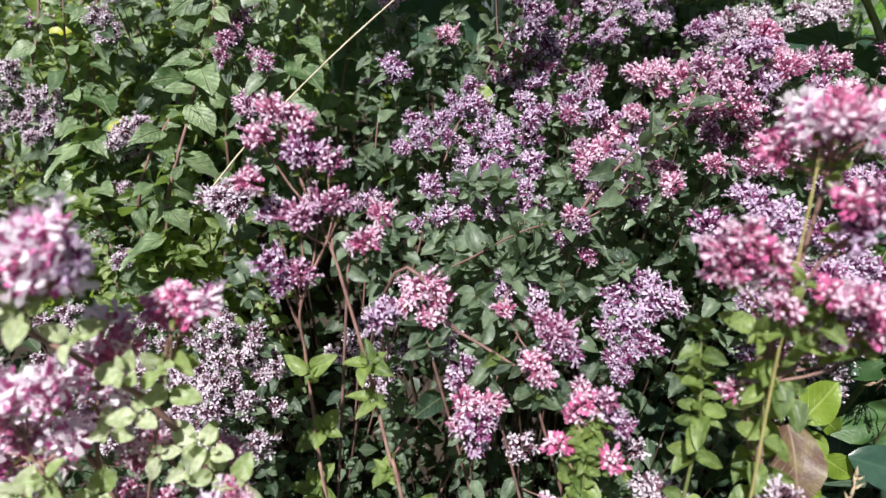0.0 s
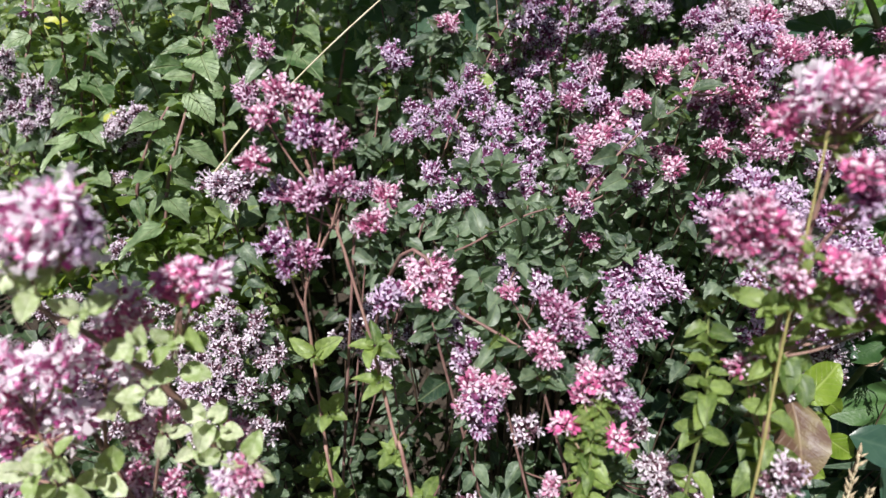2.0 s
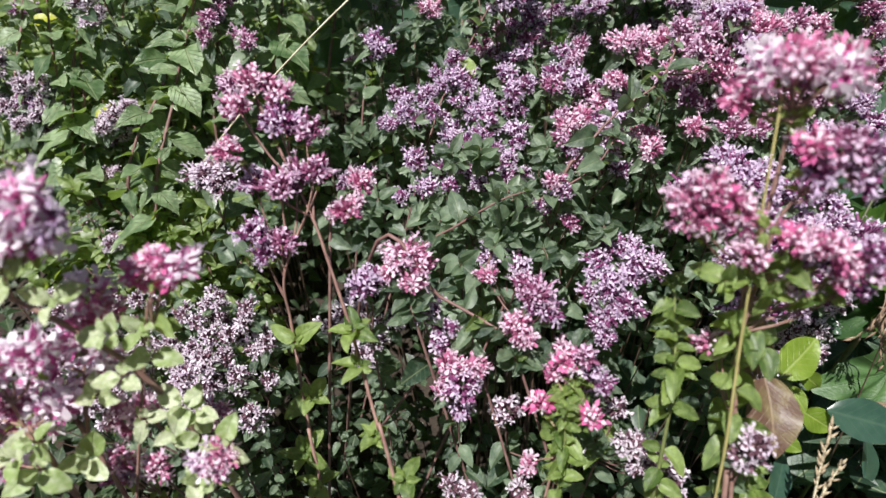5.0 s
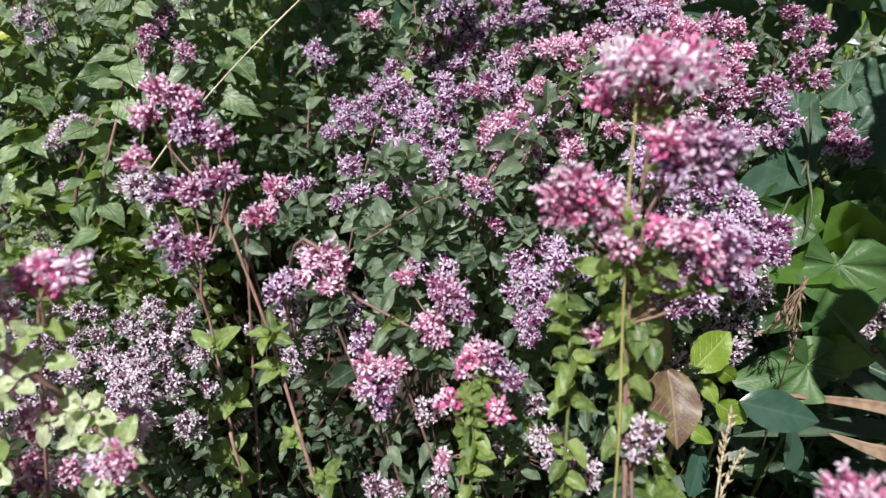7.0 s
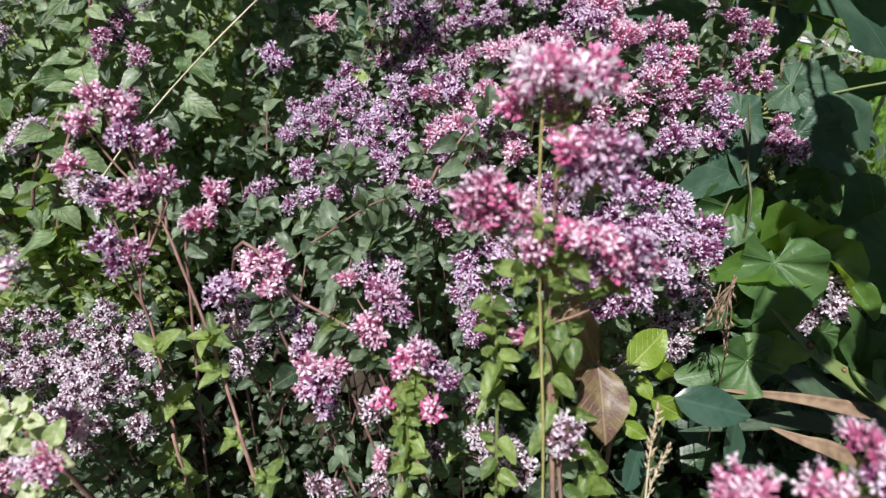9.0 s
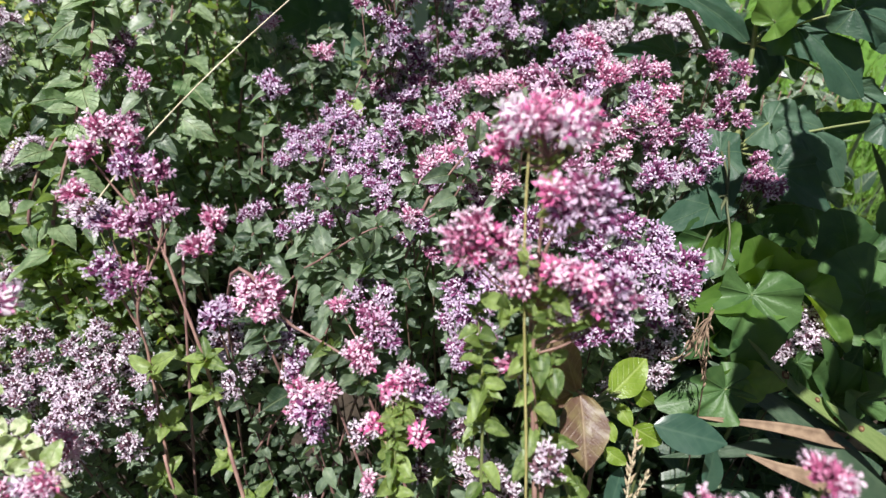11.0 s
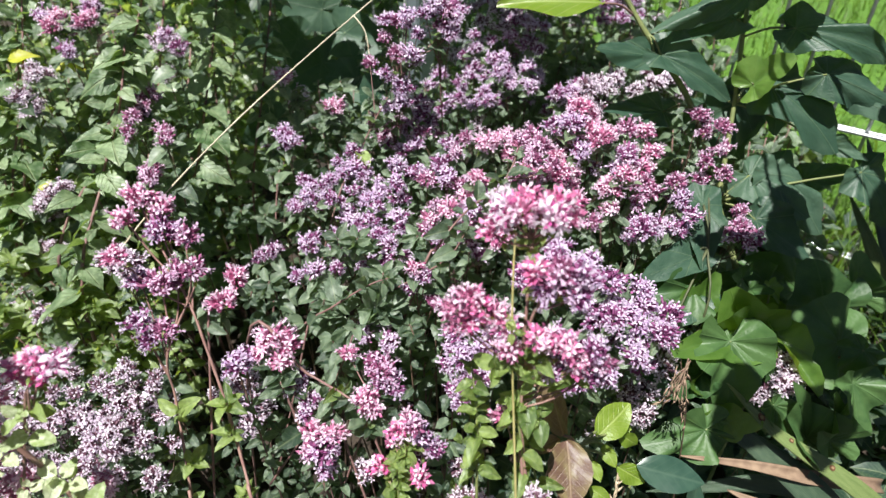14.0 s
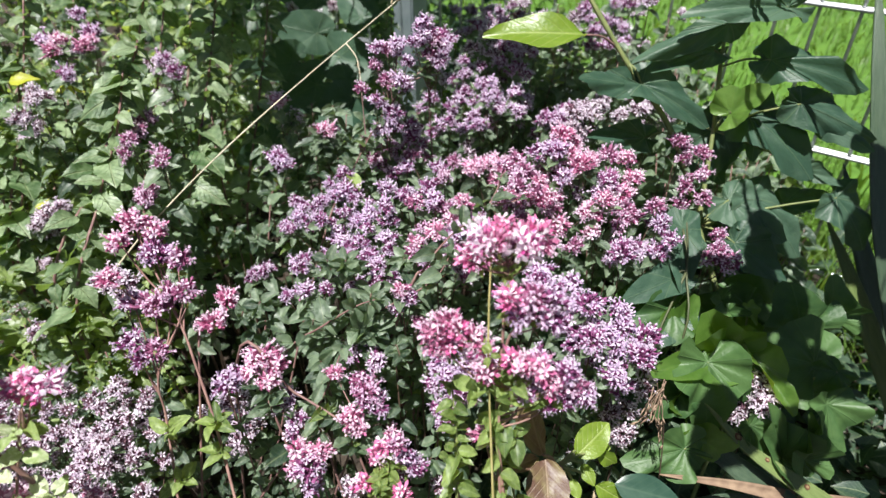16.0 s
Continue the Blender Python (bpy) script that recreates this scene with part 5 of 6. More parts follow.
stalk(sapling, [Vector(p) - root for p in side], 0.0024, 0.0016, GREENSTEM, "side_stem")
def sapling_leaf(base, tip, wide):
    a, b = Vector(base), Vector(tip)
    near = min((Vector(p) for p in stem + side), key=lambda q: (q - a).length)
    leaf_at(sapling, a, b, EYE_SIDE + Vector((U(-0.1, 0.35), 0, U(-0.1, 0.25))), DELTAS, wide * 1.05, stalk_from=near)


sapling_leaf((0.288, 0.470, 0.508), (0.232, 0.450, 0.524), 0.48)
sapling_leaf((0.293, 0.470, 0.509), (0.354, 0.440, 0.489), 0.50)
sapling_leaf((0.355, 0.470, 0.559), (0.277, 0.450, 0.545), 0.30)
sapling_leaf((0.393, 0.460, 0.574), (0.312, 0.440, 0.584), 0.40)
sapling_leaf((0.358, 0.490, 0.531), (0.298, 0.460, 0.528), 0.42)
sapling_leaf((0.393, 0.460, 0.532), (0.461, 0.420, 0.532), 0.45)
sapling_leaf((0.387, 0.460, 0.486), (0.443, 0.410, 0.458), 0.66)
sapling_leaf((0.426, 0.450, 0.499), (0.477, 0.410, 0.470), 0.47)
sapling_leaf((0.441, 0.440, 0.439), (0.470, 0.420, 0.435), 0.52)
sapling_leaf((0.309, 0.480, 0.454), (0.255, 0.460, 0.470), 0.52)
sapling_leaf((0.379, 0.490, 0.460), (0.368, 0.450, 0.416), 0.95)
sapling_leaf((0.377, 0.430, 0.416), (0.420, 0.390, 0.400), 0.72)
sapling_leaf((0.323, 0.400, 0.412), (0.346, 0.370, 0.383), 0.59)
sapling_leaf((0.364, 0.520, 0.443), (0.407, 0.490, 0.396), 0.72)
sapling_leaf((0.466, 0.420, 0.423), (0.502, 0.390, 0.389), 0.75)
sapling_leaf((0.377, 0.400, 0.390), (0.420, 0.370, 0.369), 0.74)
sapling_leaf((0.396, 0.430, 0.418), (0.446, 0.390, 0.387), 0.64)
sapling_leaf((0.390, 0.500, 0.467), (0.391, 0.470, 0.421), 0.87)
sapling_leaf((0.399, 0.470, 0.478), (0.397, 0.440, 0.452), 0.81)
sapling_leaf((0.418, 0.440, 0.502), (0.482, 0.410, 0.486), 0.47)
sapling_leaf((0.448, 0.460, 0.393), (0.481, 0.440, 0.415), 0.63)
leaf_at(sapling, (0.239, 0.467, 0.552), (0.157, 0.459, 0.563), (0.1, -0.55, 0.8), BRIGHTS, 0.75, "young_leaf", "bright lime-green young leaf", (0.272, 0.486, 0.535), STEM)
leaf_at(sapling, (0.367, 0.450, 0.490), (0.389, 0.440, 0.519), (-0.3, -0.5, 0.75), BRIGHTLOBES, 0.9, "young_leaf", "pale folded young leaf", (0.363, 0.473, 0.507))

# hanging heart-shaped leaves of a climber
vine = thing("climber", (0.30, 0.42, 0), "climbing plant with dark green heart-shaped leaves", "climber")
climb = [(0.306, 0.312, 0.335), (0.313, 0.344, 0.403), (0.311, 0.361, 0.438)]
stalk(vine, [(0, 0, 0)] + [Vector(p) - Vector((0.30, 0.42, 0)) for p in climb], 0.0011, 0.0007, VINESTEM)
for base, tip, face, wide in (((0.319, 0.381, 0.418), (0.306, 0.324, 0.396), (-0.1, -0.85, 0.5), 0.52), ((0.304, 0.345, 0.394), (0.258, 0.326, 0.388), (-0.1, -0.5, 0.85), 0.60),
                              ((0.303, 0.333, 0.370), (0.261, 0.303, 0.356), (-0.1, -0.6, 0.8), 0.85), ((0.267, 0.287, 0.324), (0.284, 0.273, 0.317), (0.2, -0.7, 0.6), 1.0)):
    leaf_at(vine, base, tip, face, HEARTS, wide, stalk_from=climb[1], stalk_material=VINESTEM)

# lobed ivy-like leaves low at the right
ivy = thing("lobed_creeper", (0.36, 0.30, 0), "low creeper with glossy lobed green leaves", "creeper")
hub = (0.365, 0.304, 0.284)
stalk(ivy, [(0, 0, 0), Vector(hub) - Vector((0.36, 0.30, 0)), Vector((0.432, 0.340, 0.332)) - Vector((0.36, 0.30, 0))], 0.002, 0.0012, GREENSTEM)
def creeper_leaf(base, tip, wide, kind):
    leaf_at(ivy, base, tip, EYE_SIDE + Vector((U(-0.2, 0.3), 0, U(-0.1, 0.2))), BRIGHTLOBES if kind else LOBES, wide, "young_leaf" if kind else "leaf", "light green young lobed leaf" if kind else "", hub)


creeper_leaf((0.303, 0.330, 0.373), (0.261, 0.300, 0.366), 0.77, 0)
creeper_leaf((0.308, 0.348, 0.380), (0.262, 0.326, 0.386), 0.50, 0)
creeper_leaf((0.334, 0.300, 0.357), (0.270, 0.270, 0.365), 0.53, 1)
creeper_leaf((0.334, 0.300, 0.357), (0.316, 0.300, 0.398), 1.35, 1)
creeper_leaf((0.330, 0.295, 0.358), (0.341, 0.285, 0.376), 0.70, 1)
creeper_leaf((0.318, 0.285, 0.362), (0.314, 0.245, 0.324), 0.90, 0)
creeper_leaf((0.417, 0.335, 0.346), (0.407, 0.335, 0.385), 1.64, 0)
creeper_leaf((0.409, 0.295, 0.347), (0.356, 0.290, 0.371), 1.11, 0)
creeper_leaf((0.357, 0.290, 0.359), (0.378, 0.250, 0.339), 0.42, 1)
creeper_leaf((0.402, 0.260, 0.342), (0.408, 0.235, 0.308), 0.95, 0)
creeper_leaf((0.375, 0.245, 0.300), (0.352, 0.250, 0.355), 0.63, 0)
creeper_leaf((0.389, 0.240, 0.304), (0.390, 0.245, 0.342), 0.95, 0)
creeper_leaf((0.298, 0.245, 0.312), (0.252, 0.230, 0.311), 0.77, 0)
creeper_leaf((0.388, 0.370, 0.343), (0.340, 0.360, 0.358), 0.70, 0)
creeper_leaf((0.424, 0.380, 0.328), (0.392, 0.380, 0.365), 1.11, 0)
creeper_leaf((0.450, 0.350, 0.347), (0.444, 0.350, 0.386), 1.22, 0)
creeper_leaf((0.339, 0.285, 0.346), (0.352, 0.270, 0.333), 0.94, 0)
creeper_leaf((0.302, 0.280, 0.334), (0.276, 0.270, 0.316), 0.85, 0)
creeper_leaf((0.307, 0.325, 0.360), (0.320, 0.330, 0.391), 0.89, 1)
creeper_leaf((0.416, 0.280, 0.355), (0.400, 0.270, 0.343), 1.27, 0)
creeper_leaf((0.348, 0.255, 0.326), (0.362, 0.240, 0.308), 0.83, 0)

# smaller leaves between the large ones
for i in range(24):
    p = Vector((U(0.275, 0.410), U(0.245, 0.360), 0))
    p.z = 0.295 + 0.30 * (p.y - 0.225) + U(0.0, 0.035)
    a = U(0, 2 * math.pi)
    creeper_leaf(p, p + Vector((math.cos(a), -0.55 * abs(math.sin(a)) - 0.1, 0.6 * math.sin(a))) * U(0.016, 0.032), U(0.75, 1.15), 1 if U(0, 1) < 0.35 else 0)

# unseen boughs added to the sapling to dapple light on the low plants
def grow_shade_bough(owner, start, foot_line, spots, size, material):
    """One shade-casting bough from a stem, with leaves at the given places."""
    home = parent_world(owner).translation
    mid = sum(spots, Vector()) / len(spots) + Vector((0, 0, 0.03))
    line = [Vector(p) for p in foot_line] + [Vector(start).lerp(mid, 0.6) + Vector((0, 0, 0.03)), mid]
    stalk(owner, [p - home for p in line], 0.0022, 0.0010, material, "bough")
    limb = smooth_line(line, 5)[5:]
    for p in spots:
        near = min(limb, key=lambda q: (q - p).length)
        way = (Vector((p.x - near.x + 0.001, p.y - near.y, 0)).normalized() + Vector((U(-0.5, 0.5), U(-0.5, 0.5), -0.2))).normalized()
        leaf_at(owner, p - way * size * 0.4, p + way * size * 0.6, (U(-0.4, 0.3), U(-0.4, 0.2), 0.9), DELTAS, U(0.85, 1.1), stalk_from=near)


for x, y in ((0.30, 0.17), (0.45, 0.18), (0.33, 0.27), (0.46, 0.29)):
    grow_shade_bough(sapling, side[-1], [side[-1]], [Vector((x + U(-0.06, 0.06), y + U(-0.06, 0.06), U(0.665, 0.74))) for i in range(7)], 0.046, GREENSTEM)

# a seedling shrub with lime and rusty leaves
shrub = thing("shrub_seedling", (0.200, 0.166, 0.137), "shrub seedling with lime-green and rusty autumn-brown leaves", "shrub")
o = Vector((0.200, 0.166, 0.137))
shrub.matrix_basis = Matrix.Translation((o.x, o.y, 0))
o = Vector((o.x, o.y, 0))
stalk(shrub, [(0, 0, 0), Vector((0.196, 0.192, 0.321)) - o, Vector((0.189, 0.201, 0.360)) - o, Vector((0.178, 0.192, 0.382)) - o], 0.0016, 0.0009, STEM)
leaf_at(shrub, (0.205, 0.211, 0.352), (0.231, 0.229, 0.364), (-0.4, -0.75, 0.4), BRIGHTS, 1.15, "lime_leaf", "bright lime-green oval leaf", (0.192, 0.202, 0.356))
leaf_at(shrub, (0.179, 0.188, 0.383), (0.178, 0.153, 0.371), (0.0, -0.55, 0.85), RUSTS, 1.0, "rusty_leaf", "rust-brown drying leaf")
leaf_at(shrub, (0.178, 0.192, 0.382), (0.165, 0.205, 0.418), (-0.7, -0.6, 0.3), RUSTS, 0.75, "rusty_leaf", "rust-red drying leaf")
leaf_at(shrub, (0.175, 0.190, 0.382), (0.155, 0.180, 0.383), (0.1, -0.5, 0.8), RUSTS, 0.6, "rusty_leaf", "rust-pink folded leaf")
for base, tip in (((0.209, 0.207, 0.351), (0.215, 0.194, 0.345)), ((0.202, 0.201, 0.343), (0.205, 0.189, 0.338)), ((0.219, 0.202, 0.335), (0.238, 0.195, 0.325)), ((0.223, 0.219, 0.346), (0.238, 0.217, 0.333)), ((0.198, 0.187, 0.336), (0.210, 0.177, 0.333)),
                  ((0.218, 0.226, 0.345), (0.234, 0.224, 0.342))):
    leaf_at(shrub, base, tip, (-0.2, -0.7, 0.6), BRIGHTS, 1.2, "lime_leaf", "", (0.192, 0.202, 0.356))
spread_leaf = thing("oval_leaf_plant", (0.25, 0.22, 0), "smooth blue-green oval leaf on a low plant", "plant")
stalk(spread_leaf, [(0, 0, 0), Vector((0.242, 0.222, 0.298)) - Vector((0.25, 0.22, 0))], 0.0015, 0.001, GREENSTEM)
leaf_at(spread_leaf, (0.231, 0.200, 0.338), (0.273, 0.188, 0.334), (-0.1, -0.6, 0.8), BLUES, 1.0)
leaf_at(spread_leaf, (0.201, 0.166, 0.299), (0.217, 0.191, 0.309), (0.2, -0.7, 0.6), BLUES, 1.0)
leaf_at(spread_leaf, (0.276, 0.196, 0.273), (0.309, 0.240, 0.262), (0.1, -0.7, 0.6), BLUES, 0.8)


def sword(points, width, material, face, label, folded=0.25, root=None):
    """A long blade through the points, from its foot to its tip."""
    curve = smooth_line(points, 8)
    base = Vector(root or points[0])
    face = Vector(face).normalized()
    verts, faces, uv = [], [], []
    n, cols = len(curve), 4
    for i, q in enumerate(curve):
        way = (curve[min(i + 1, n - 1)] - curve[max(i - 1, 0)]).normalized()
        x = way.cross(face).normalized()
        s = i / (n - 1)
        w = width * 0.5 * min(1, (1 - s) * 1.6 + 0.004) ** 0.75
        up = x.cross(way)
        for j in range(cols + 1):
            a = 2 * j / cols - 1
            verts.append(q + x * a * w + up * (folded * abs(a) * w) - base)
            uv.append((a, s * 6))
    for i in range(n - 1):
        for j in range(cols):
            k = i * (cols + 1) + j
            faces.append((k, k + 1, k + cols + 2, k + cols + 1))
    ob = thing("sword_leaf_plant", base, label, "sword leaf plant")
    g = Geo()
    g.add(verts, faces, uv)
    me = g.mesh("sword_leaf", material)
    leaf = part("sword_leaf", me, ob)
    thick = leaf.modifiers.new("thickness", "SOLIDIFY")
    thick.thickness = 0.0012
    return ob, curve, face


spotted, curve, face = sword([(0.463, 0.175, 0.242), (0.396, 0.206, 0.293), (0.343, 0.237, 0.319), (0.313, 0.263, 0.342)], 0.013, SPOTTED, (0.35, -0.75, 0.6), "yellow-green sword-shaped leaf with brown ringed spots")
RING = plain("brown_ring", (0.07, 0.03, 0.012), (0.14, 0.06, 0.025), 300.0, 0.8)
PALE = plain("spot_centre", (0.20, 0.13, 0.06), (0.26, 0.19, 0.09), 300.0, 0.8)
for s, off, r in ((0.755, 0.001, 0.0030), (0.60, 0.002, 0.0018), (0.52, -0.002, 0.0018), (0.44, 0.002, 0.0022)):
    q, way = along(curve, s)
    x = way.cross(face).normalized()
    up = x.cross(way)
    for name, mat, k, lift in (("spot", RING, 1.0, 0.0010), ("spot_centre", PALE, 0.5, 0.0013)):
        g = Geo()
        ring = [(k * r * U(0.85, 1.15) * 0.85 * math.cos(6.283 * i / 14), k * r * U(0.9, 1.1) * math.sin(6.283 * i / 14), 0) for i in range(14)]
        g.add([(0, 0, 0.0002)] + ring, [(0, 1 + i, 1 + (i + 1) % 14) for i in range(14)])
        part(name, g.mesh(name, mat), spotted, aim(q + x * off + up * lift, way, up))
sword([(0.433, 0.185, 0.212), (0.380, 0.213, 0.270), (0.336, 0.242, 0.298), (0.291, 0.266, 0.319)], 0.0234, SWORD, (-0.1, -0.7, 0.7), "broad grey-green sword-shaped leaf")
sword([(0.610, 0.308, 0.122), (0.557, 0.395, 0.276), (0.522, 0.439, 0.361), (0.508, 0.484, 0.423)], 0.0234, SWORD, (-0.2, -0.9, 0.35), "upright dark grey-green sword-shaped leaf")
sword([(0.573, 0.336, 0.194), (0.529, 0.381, 0.290), (0.502, 0.413, 0.347), (0.482, 0.443, 0.388)], 0.0169, SPOTTED, (-0.3, -0.9, 0.3), "yellowing sword-shaped leaf with dry brown edges")
sword([(0.553, 0.306, 0.219), (0.509, 0.400, 0.395), (0.496, 0.465, 0.508), (0.497, 0.524, 0.591)], 0.0221, SWORD, (-0.1, -0.95, 0.3), "tall upright green sword-shaped leaf")
sword([(0.434, 0.226, 0.266), (0.376, 0.223, 0.283), (0.328, 0.225, 0.297), (0.277, 0.230, 0.303)], 0.00975, DEAD, (0.0, -0.6, 0.8), "dead tan-brown blade on the ground", 0.5)
sword([(0.421, 0.206, 0.216), (0.361, 0.212, 0.254), (0.339, 0.217, 0.261), (0.320, 0.227, 0.263)], 0.0104, DEAD, (0.0, -0.6, 0.8), "dead tan-brown blade on the ground", 0.5)
sword([(0.424, 0.244, 0.221), (0.354, 0.241, 0.248), (0.311, 0.236, 0.253), (0.263, 0.234, 0.251)], 0.013, SWORD, (0.0, -0.7, 0.7), "dull green blade lying low on the ground", 0.3)

# ---- dry stalks ----
def grain(g, pos, way, size, fat=0.16):
    """One husk of a grass head."""
    m = aim(pos, way, (U(-1, 1), U(-1, 1), U(-1, 1)), size)
    v = [(0, 0, 0), (fat, 0.35, 0), (0, 0.35, fat * 0.9), (-fat, 0.35, 0), (0, 0.35, -fat * 0.9), (0, 1, 0)]
    g.add(v, [(0, 2, 1), (0, 3, 2), (0, 4, 3), (0, 1, 4), (5, 1, 2), (5, 2, 3), (5, 3, 4), (5, 4, 1)], None, m)


def dry_stalk(points, radius, label, husks=0, size=0.006, ends=0.25, name="grass_stalk", droop=0.0, material=None):
    base = Vector(points[0])
    curve = smooth_line(points, 8)
    ob = thing(name, base, label, "grass stalk")
    g = Geo()
    tube(g, [q - base for q in curve], radius, radius * 0.5)
    part("stalk", g.mesh("stalk", material or STRAW), ob)
    for i in range(husks):
        q, way = along(curve, 1 - ends * (i + 0.5) / husks)
        g = Geo()
        grain(g, q - base, way + Vector((U(-1, 1), U(-1, 1), U(-1, 1) - droop)) * 0.55, size * U(0.7, 1.2))
        part("husk", g.mesh("husk", OAT), ob)
    return ob


dry_stalk([(-0.183, 0.413, 0.358), (-0.143, 0.440, 0.397), (-0.080, 0.483, 0.447), (0.004, 0.532, 0.505), (0.074, 0.564, 0.552), (0.111, 0.582, 0.579)], 0.0009, "long slanting dry straw-coloured grass stalk", 14, 0.009, 0.22)
dry_stalk([(0.032, 0.545, 0.524), (0.042, 0.536, 0.512), (0.046, 0.522, 0.492)], 0.0007, "thin drooping dry grass branch", 3, 0.006, 0.5)
dry_stalk([(0.145, 0.118, 0.300), (0.145, 0.135, 0.354), (0.144, 0.146, 0.394), (0.142, 0.160, 0.438), (0.140, 0.172, 0.480), (0.140, 0.183, 0.511), (0.141, 0.192, 0.530)], 0.0008, "upright yellow-green dry grass straw", material=YELLOWSTRAW)
dry_stalk([(0.200, 0.130, 0.297), (0.201, 0.153, 0.350), (0.205, 0.167, 0.373)], 0.0007, "dry oat-coloured grass spike", 26, 0.0062, 0.62)
dry_stalk([(0.199, 0.130, 0.297), (0.202, 0.146, 0.336), (0.210, 0.156, 0.359)], 0.0006, "dry oat-coloured grass spike", 20, 0.0056, 0.55)
tuft = dry_stalk([(0.287, 0.232, 0.230), (0.273, 0.234, 0.341), (0.263, 0.231, 0.374), (0.258, 0.235, 0.396)], 0.0005, "drooping dry brown seed head", 0, name="seed_head", material=DIMSTEM)
for k in range(14):
    p = Vector((0.258, 0.232, 0.392)) + Vector((U(-0.003, 0.003), U(-0.006, 0.002), U(-0.022, 0.012)))
    q = p + Vector((U(-0.009, 0.009), U(-0.010, 0.0), U(-0.034, -0.006)))
    g = Geo()
    o = Vector(tuft.matrix_basis.translation)
    tube(g, [v - o for v in smooth_line([p, p.lerp(q, 0.5) + Vector((0, 0, 0.003)), q], 3)], 0.0004, 0.0003, 4)
    for j in range(3):
        grain(g, p.lerp(q, 0.6 + 0.2 * j) - o, (q - p) + Vector((U(-1, 1), U(-1, 1), U(-1, 1))) * 0.012, U(0.007, 0.011), 0.085)
    part("seed_branch", g.mesh("seed_branch", HUSK), tuft)
dead = thing("dead_flower", (0.500, 0.561, 0.285), "withered pale brown flower bud on a stalk", "dead flower")
o = Vector((0.500, 0.561, 0.285))
stalk(dead, [Vector((0, 0, -o.z)), (0, 0, 0), Vector((0.493, 0.585, 0.341)) - o], 0.001, 0.0009, DEAD)
g = Geo()
for k in range(9):
    grain(g, Vector((0.493, 0.585, 0.341)) - o, (U(-0.5, 0.5), U(-0.5, 0.5), 1), 0.016)
part("bud", g.mesh("bud", DEAD), dead)

# ---- taller balm stems at the left ----
def balm(points, size, gap, thick=0.0018, lower=0.15):
    return leafy(points, size * 1.08, gap * 1.05, MINTS, thick, lower, STEM, "upright brownish stem with toothed grey-green leaf pairs", "balm_plant", "balm plant", 1.0, 108)


def rooted(points):
    p = Vector(points[0])
    return [Vector((p.x - 0.01, p.y + 0.02, 0))] + list(points)


balm(rooted([(-0.267, 0.436, 0.302), (-0.218, 0.494, 0.410), (-0.180, 0.528, 0.487), (-0.160, 0.548, 0.535), (-0.151, 0.580, 0.587)]), 0.02925, 0.02405)
balm(rooted([(-0.163, 0.505, 0.305), (-0.147, 0.543, 0.377), (-0.131, 0.576, 0.442), (-0.116, 0.610, 0.509), (-0.108, 0.653, 0.576)]), 0.0312, 0.026)
balm(rooted([(-0.347, 0.498, 0.277), (-0.350, 0.545, 0.360), (-0.329, 0.593, 0.445), (-0.325, 0.663, 0.548)]), 0.0273, 0.026)
balm(rooted([(-0.344, 0.484, 0.253), (-0.339, 0.547, 0.360), (-0.336, 0.590, 0.433), (-0.332, 0.631, 0.503)]), 0.0286, 0.026)
balm(rooted([(-0.357, 0.522, 0.290), (-0.357, 0.534, 0.335), (-0.361, 0.568, 0.408), (-0.359, 0.630, 0.503)]), 0.0273, 0.026)
balm(rooted([(-0.117, 0.586, 0.277), (-0.098, 0.656, 0.409), (-0.083, 0.697, 0.490), (-0.079, 0.743, 0.555)]), 0.0273, 0.02795)
balm(rooted([(-0.373, 0.616, 0.260), (-0.357, 0.708, 0.390), (-0.348, 0.784, 0.497), (-0.347, 0.843, 0.579)]), 0.0286, 0.026)
balm(rooted([(-0.143, 0.611, 0.294), (-0.163, 0.670, 0.368), (-0.171, 0.735, 0.447)]), 0.0273, 0.02795)
balm(rooted([(-0.232, 0.571, 0.289), (-0.220, 0.657, 0.410), (-0.203, 0.714, 0.513), (-0.195, 0.784, 0.610)]), 0.0286, 0.026)
balm(rooted([(-0.453, 0.697, 0.316), (-0.423, 0.756, 0.433), (-0.402, 0.802, 0.520), (-0.397, 0.869, 0.615)]), 0.0286, 0.026)
balm(rooted([(-0.439, 0.563, 0.297), (-0.430, 0.648, 0.416), (-0.422, 0.733, 0.536), (-0.421, 0.794, 0.622)]), 0.0286, 0.026)
balm(rooted([(-0.227, 0.396, 0.294), (-0.207, 0.468, 0.400), (-0.185, 0.498, 0.456), (-0.177, 0.532, 0.507)]), 0.02665, 0.026)
balm(rooted([(-0.195, 0.768, 0.275), (-0.185, 0.865, 0.411), (-0.179, 0.942, 0.519), (-0.173, 1.039, 0.655)]), 0.0312, 0.0234)
balm(rooted([(-0.264, 0.792, 0.263), (-0.258, 0.892, 0.403), (-0.252, 0.971, 0.515), (-0.250, 1.071, 0.654)]), 0.0312, 0.0234)
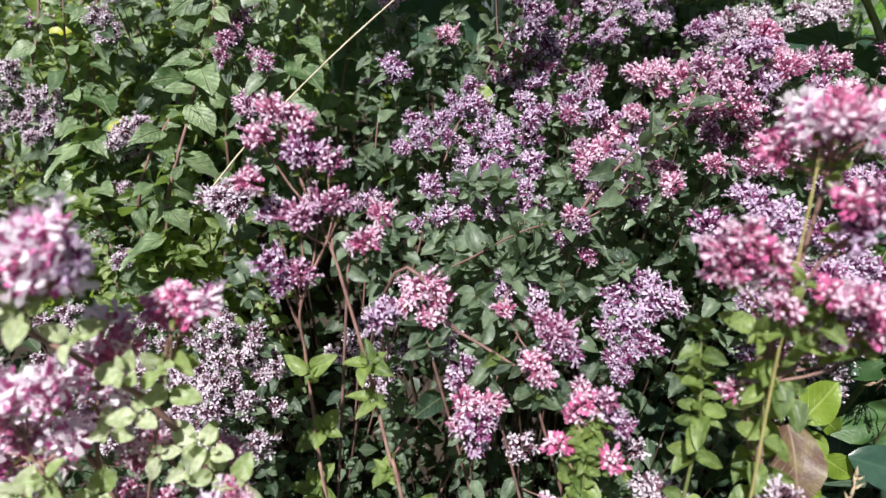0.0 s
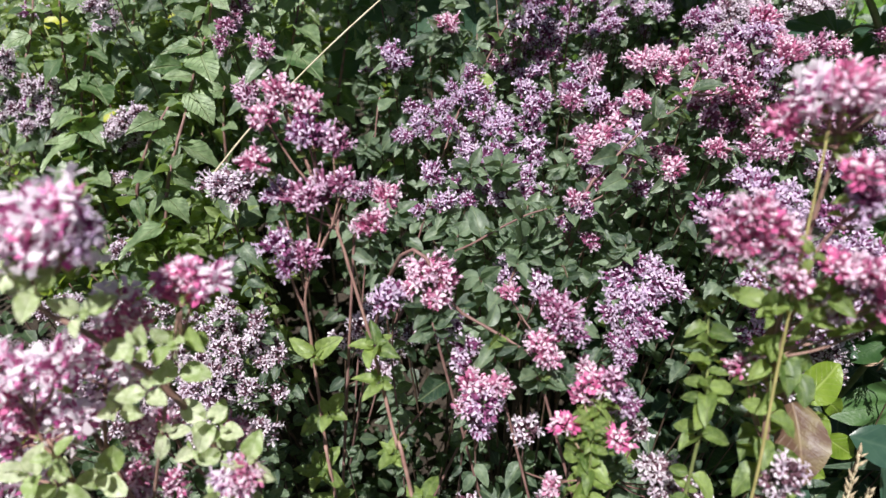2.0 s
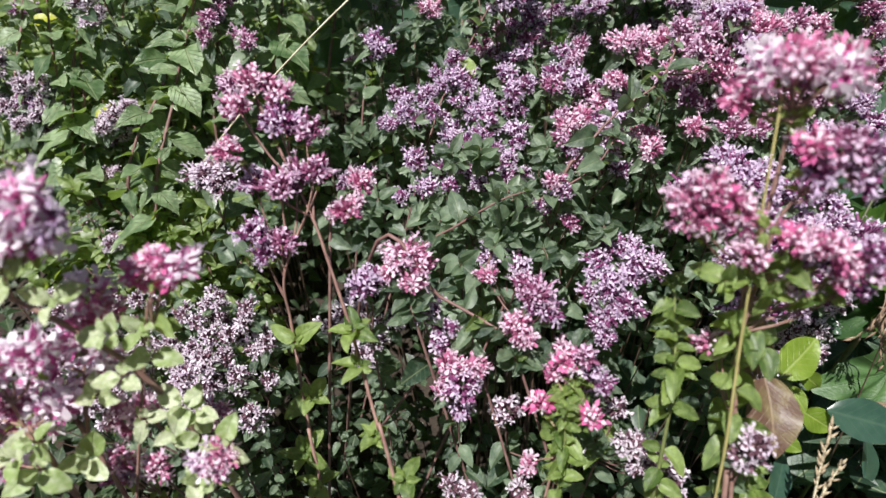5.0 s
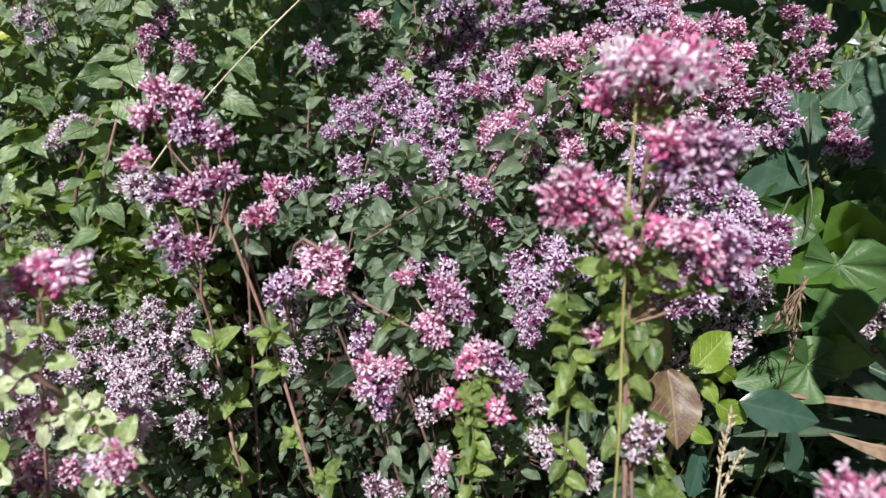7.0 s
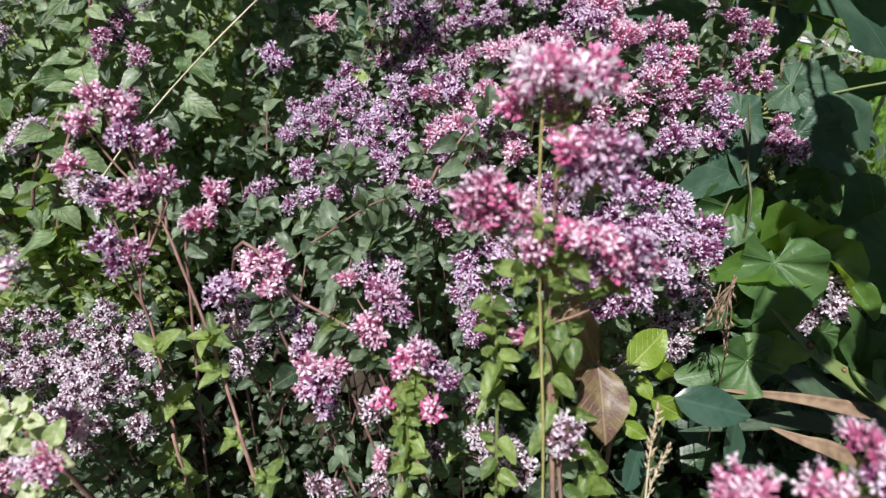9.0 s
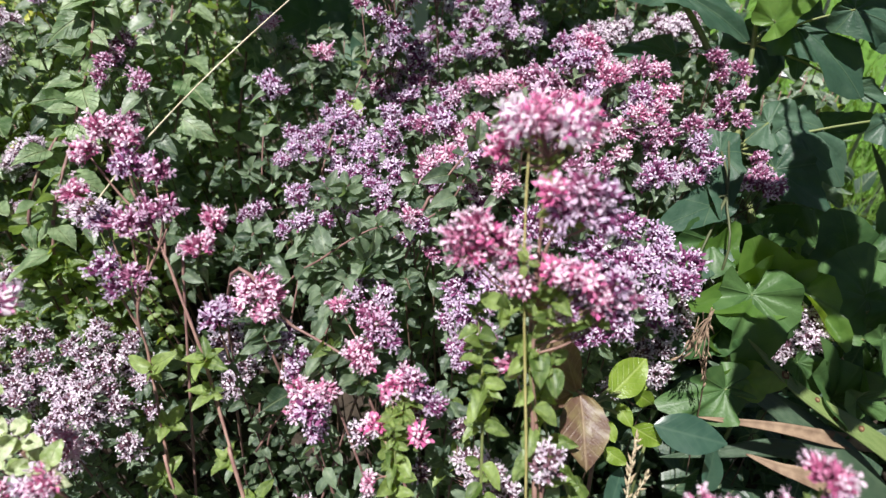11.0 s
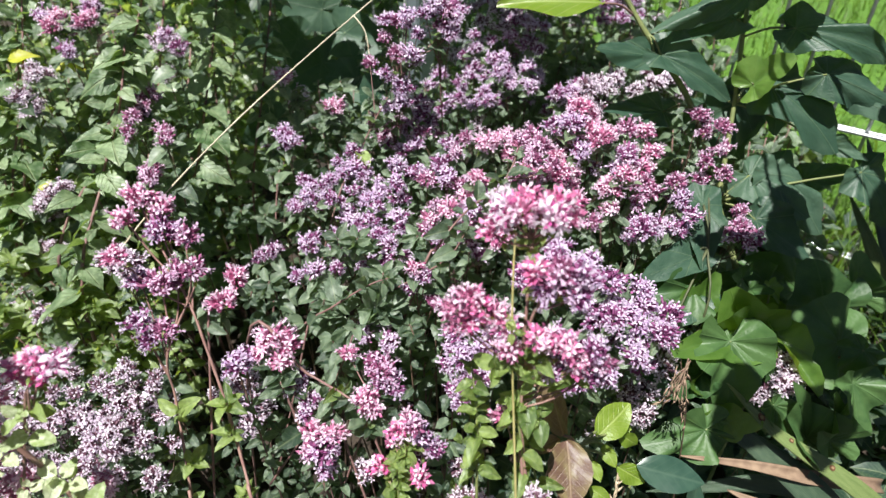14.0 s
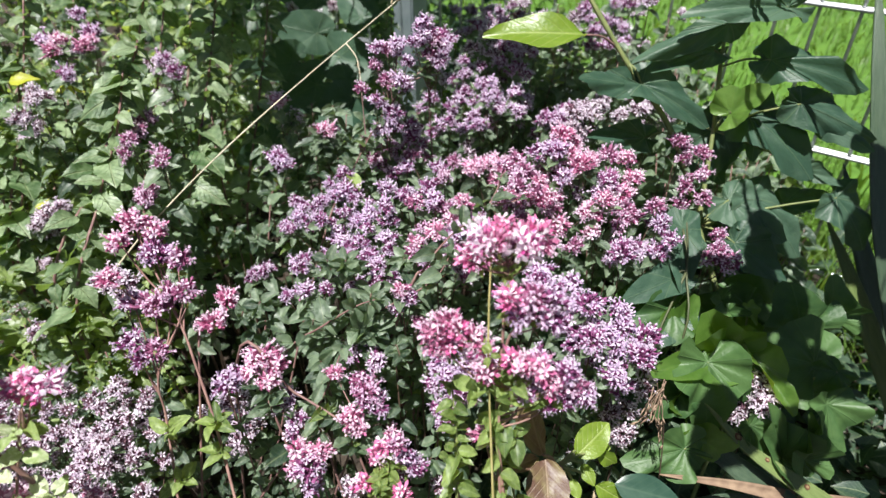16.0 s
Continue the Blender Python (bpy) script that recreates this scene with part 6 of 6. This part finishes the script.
for base, tip in (((-0.341, 0.547, 0.320), (-0.332, 0.566, 0.345)), ((-0.332, 0.661, 0.438), (-0.303, 0.664, 0.441)), ((-0.363, 0.590, 0.311), (-0.357, 0.603, 0.328)),
                  ((-0.338, 0.600, 0.470), (-0.312, 0.604, 0.478)), ((-0.290, 0.640, 0.400), (-0.276, 0.645, 0.420)), ((-0.420, 0.640, 0.400), (-0.398, 0.646, 0.412)), ((-0.240, 0.600, 0.420), (-0.228, 0.602, 0.438))):
    y = thing("yellow_leaf_plant", (Vector(base).x, Vector(base).y + 0.01, 0), "yellowed leaf among the green stems", "plant")
    stalk(y, [(0, 0, 0), Vector(base) - Vector((Vector(base).x, Vector(base).y + 0.01, 0))], 0.001, 0.0008, GREENSTEM)
    leaf_at(y, base, tip, (-0.3, -0.6, 0.7), YELLOWS, 1.0)

dark = thing("broad_leaf_shrub", (-0.06, 1.02, 0), "shrub with large dark green leaves in shade", "shrub")
stalk(dark, [(0, 0, 0), (0.01, 0.01, 0.15), (0.0, 0.0, 0.33)], 0.004, 0.002, GREENSTEM)
for base, tip in (((-0.055, 0.863, 0.443), (-0.123, 0.853, 0.462)), ((-0.018, 0.811, 0.426), (0.046, 0.783, 0.411)), ((-0.050, 0.788, 0.395), (-0.104, 0.740, 0.382)), ((-0.089, 0.839, 0.410), (-0.144, 0.803, 0.414)), ((0.001, 0.743, 0.388), (-0.038, 0.687, 0.365)),
                  ((-0.061, 0.925, 0.475), (-0.129, 0.936, 0.489)), ((0.006, 0.910, 0.454), (-0.027, 0.944, 0.502)), ((0.035, 0.703, 0.388), (0.024, 0.644, 0.361)), ((-0.032, 0.969, 0.481), (0.040, 0.919, 0.467)), ((-0.096, 0.684, 0.359), (-0.129, 0.638, 0.351))):
    leaf_at(dark, base, tip, (U(-0.3, 0.5), -0.95, 0.3), HEARTS, U(0.8, 1.0), stalk_from=(-0.06, 1.02, 0.28))

# an unseen shrub added beyond the fence; its boughs shade the bed's back
foot = Vector((0.065, 1.36, 0))
tall = thing("shade_shrub", foot, "unseen added shrub whose boughs shade the back of the bed", "shrub")
for x, y in ((-0.06, 0.74), (0.03, 0.74), (0.10, 0.78), (0.22, 0.66), (0.16, 0.62), (-0.13, 0.60), (-0.03, 0.88), (-0.14, 0.82)):
    start = foot + Vector((0, -0.1, 0.9))
    grow_shade_bough(tall, start, [foot, foot + Vector((0, 0, 0.5)), start], [Vector((x + U(-0.08, 0.08), y + U(-0.09, 0.09), U(0.60, 0.68))) for i in range(6)], 0.078, DIMSTEM)
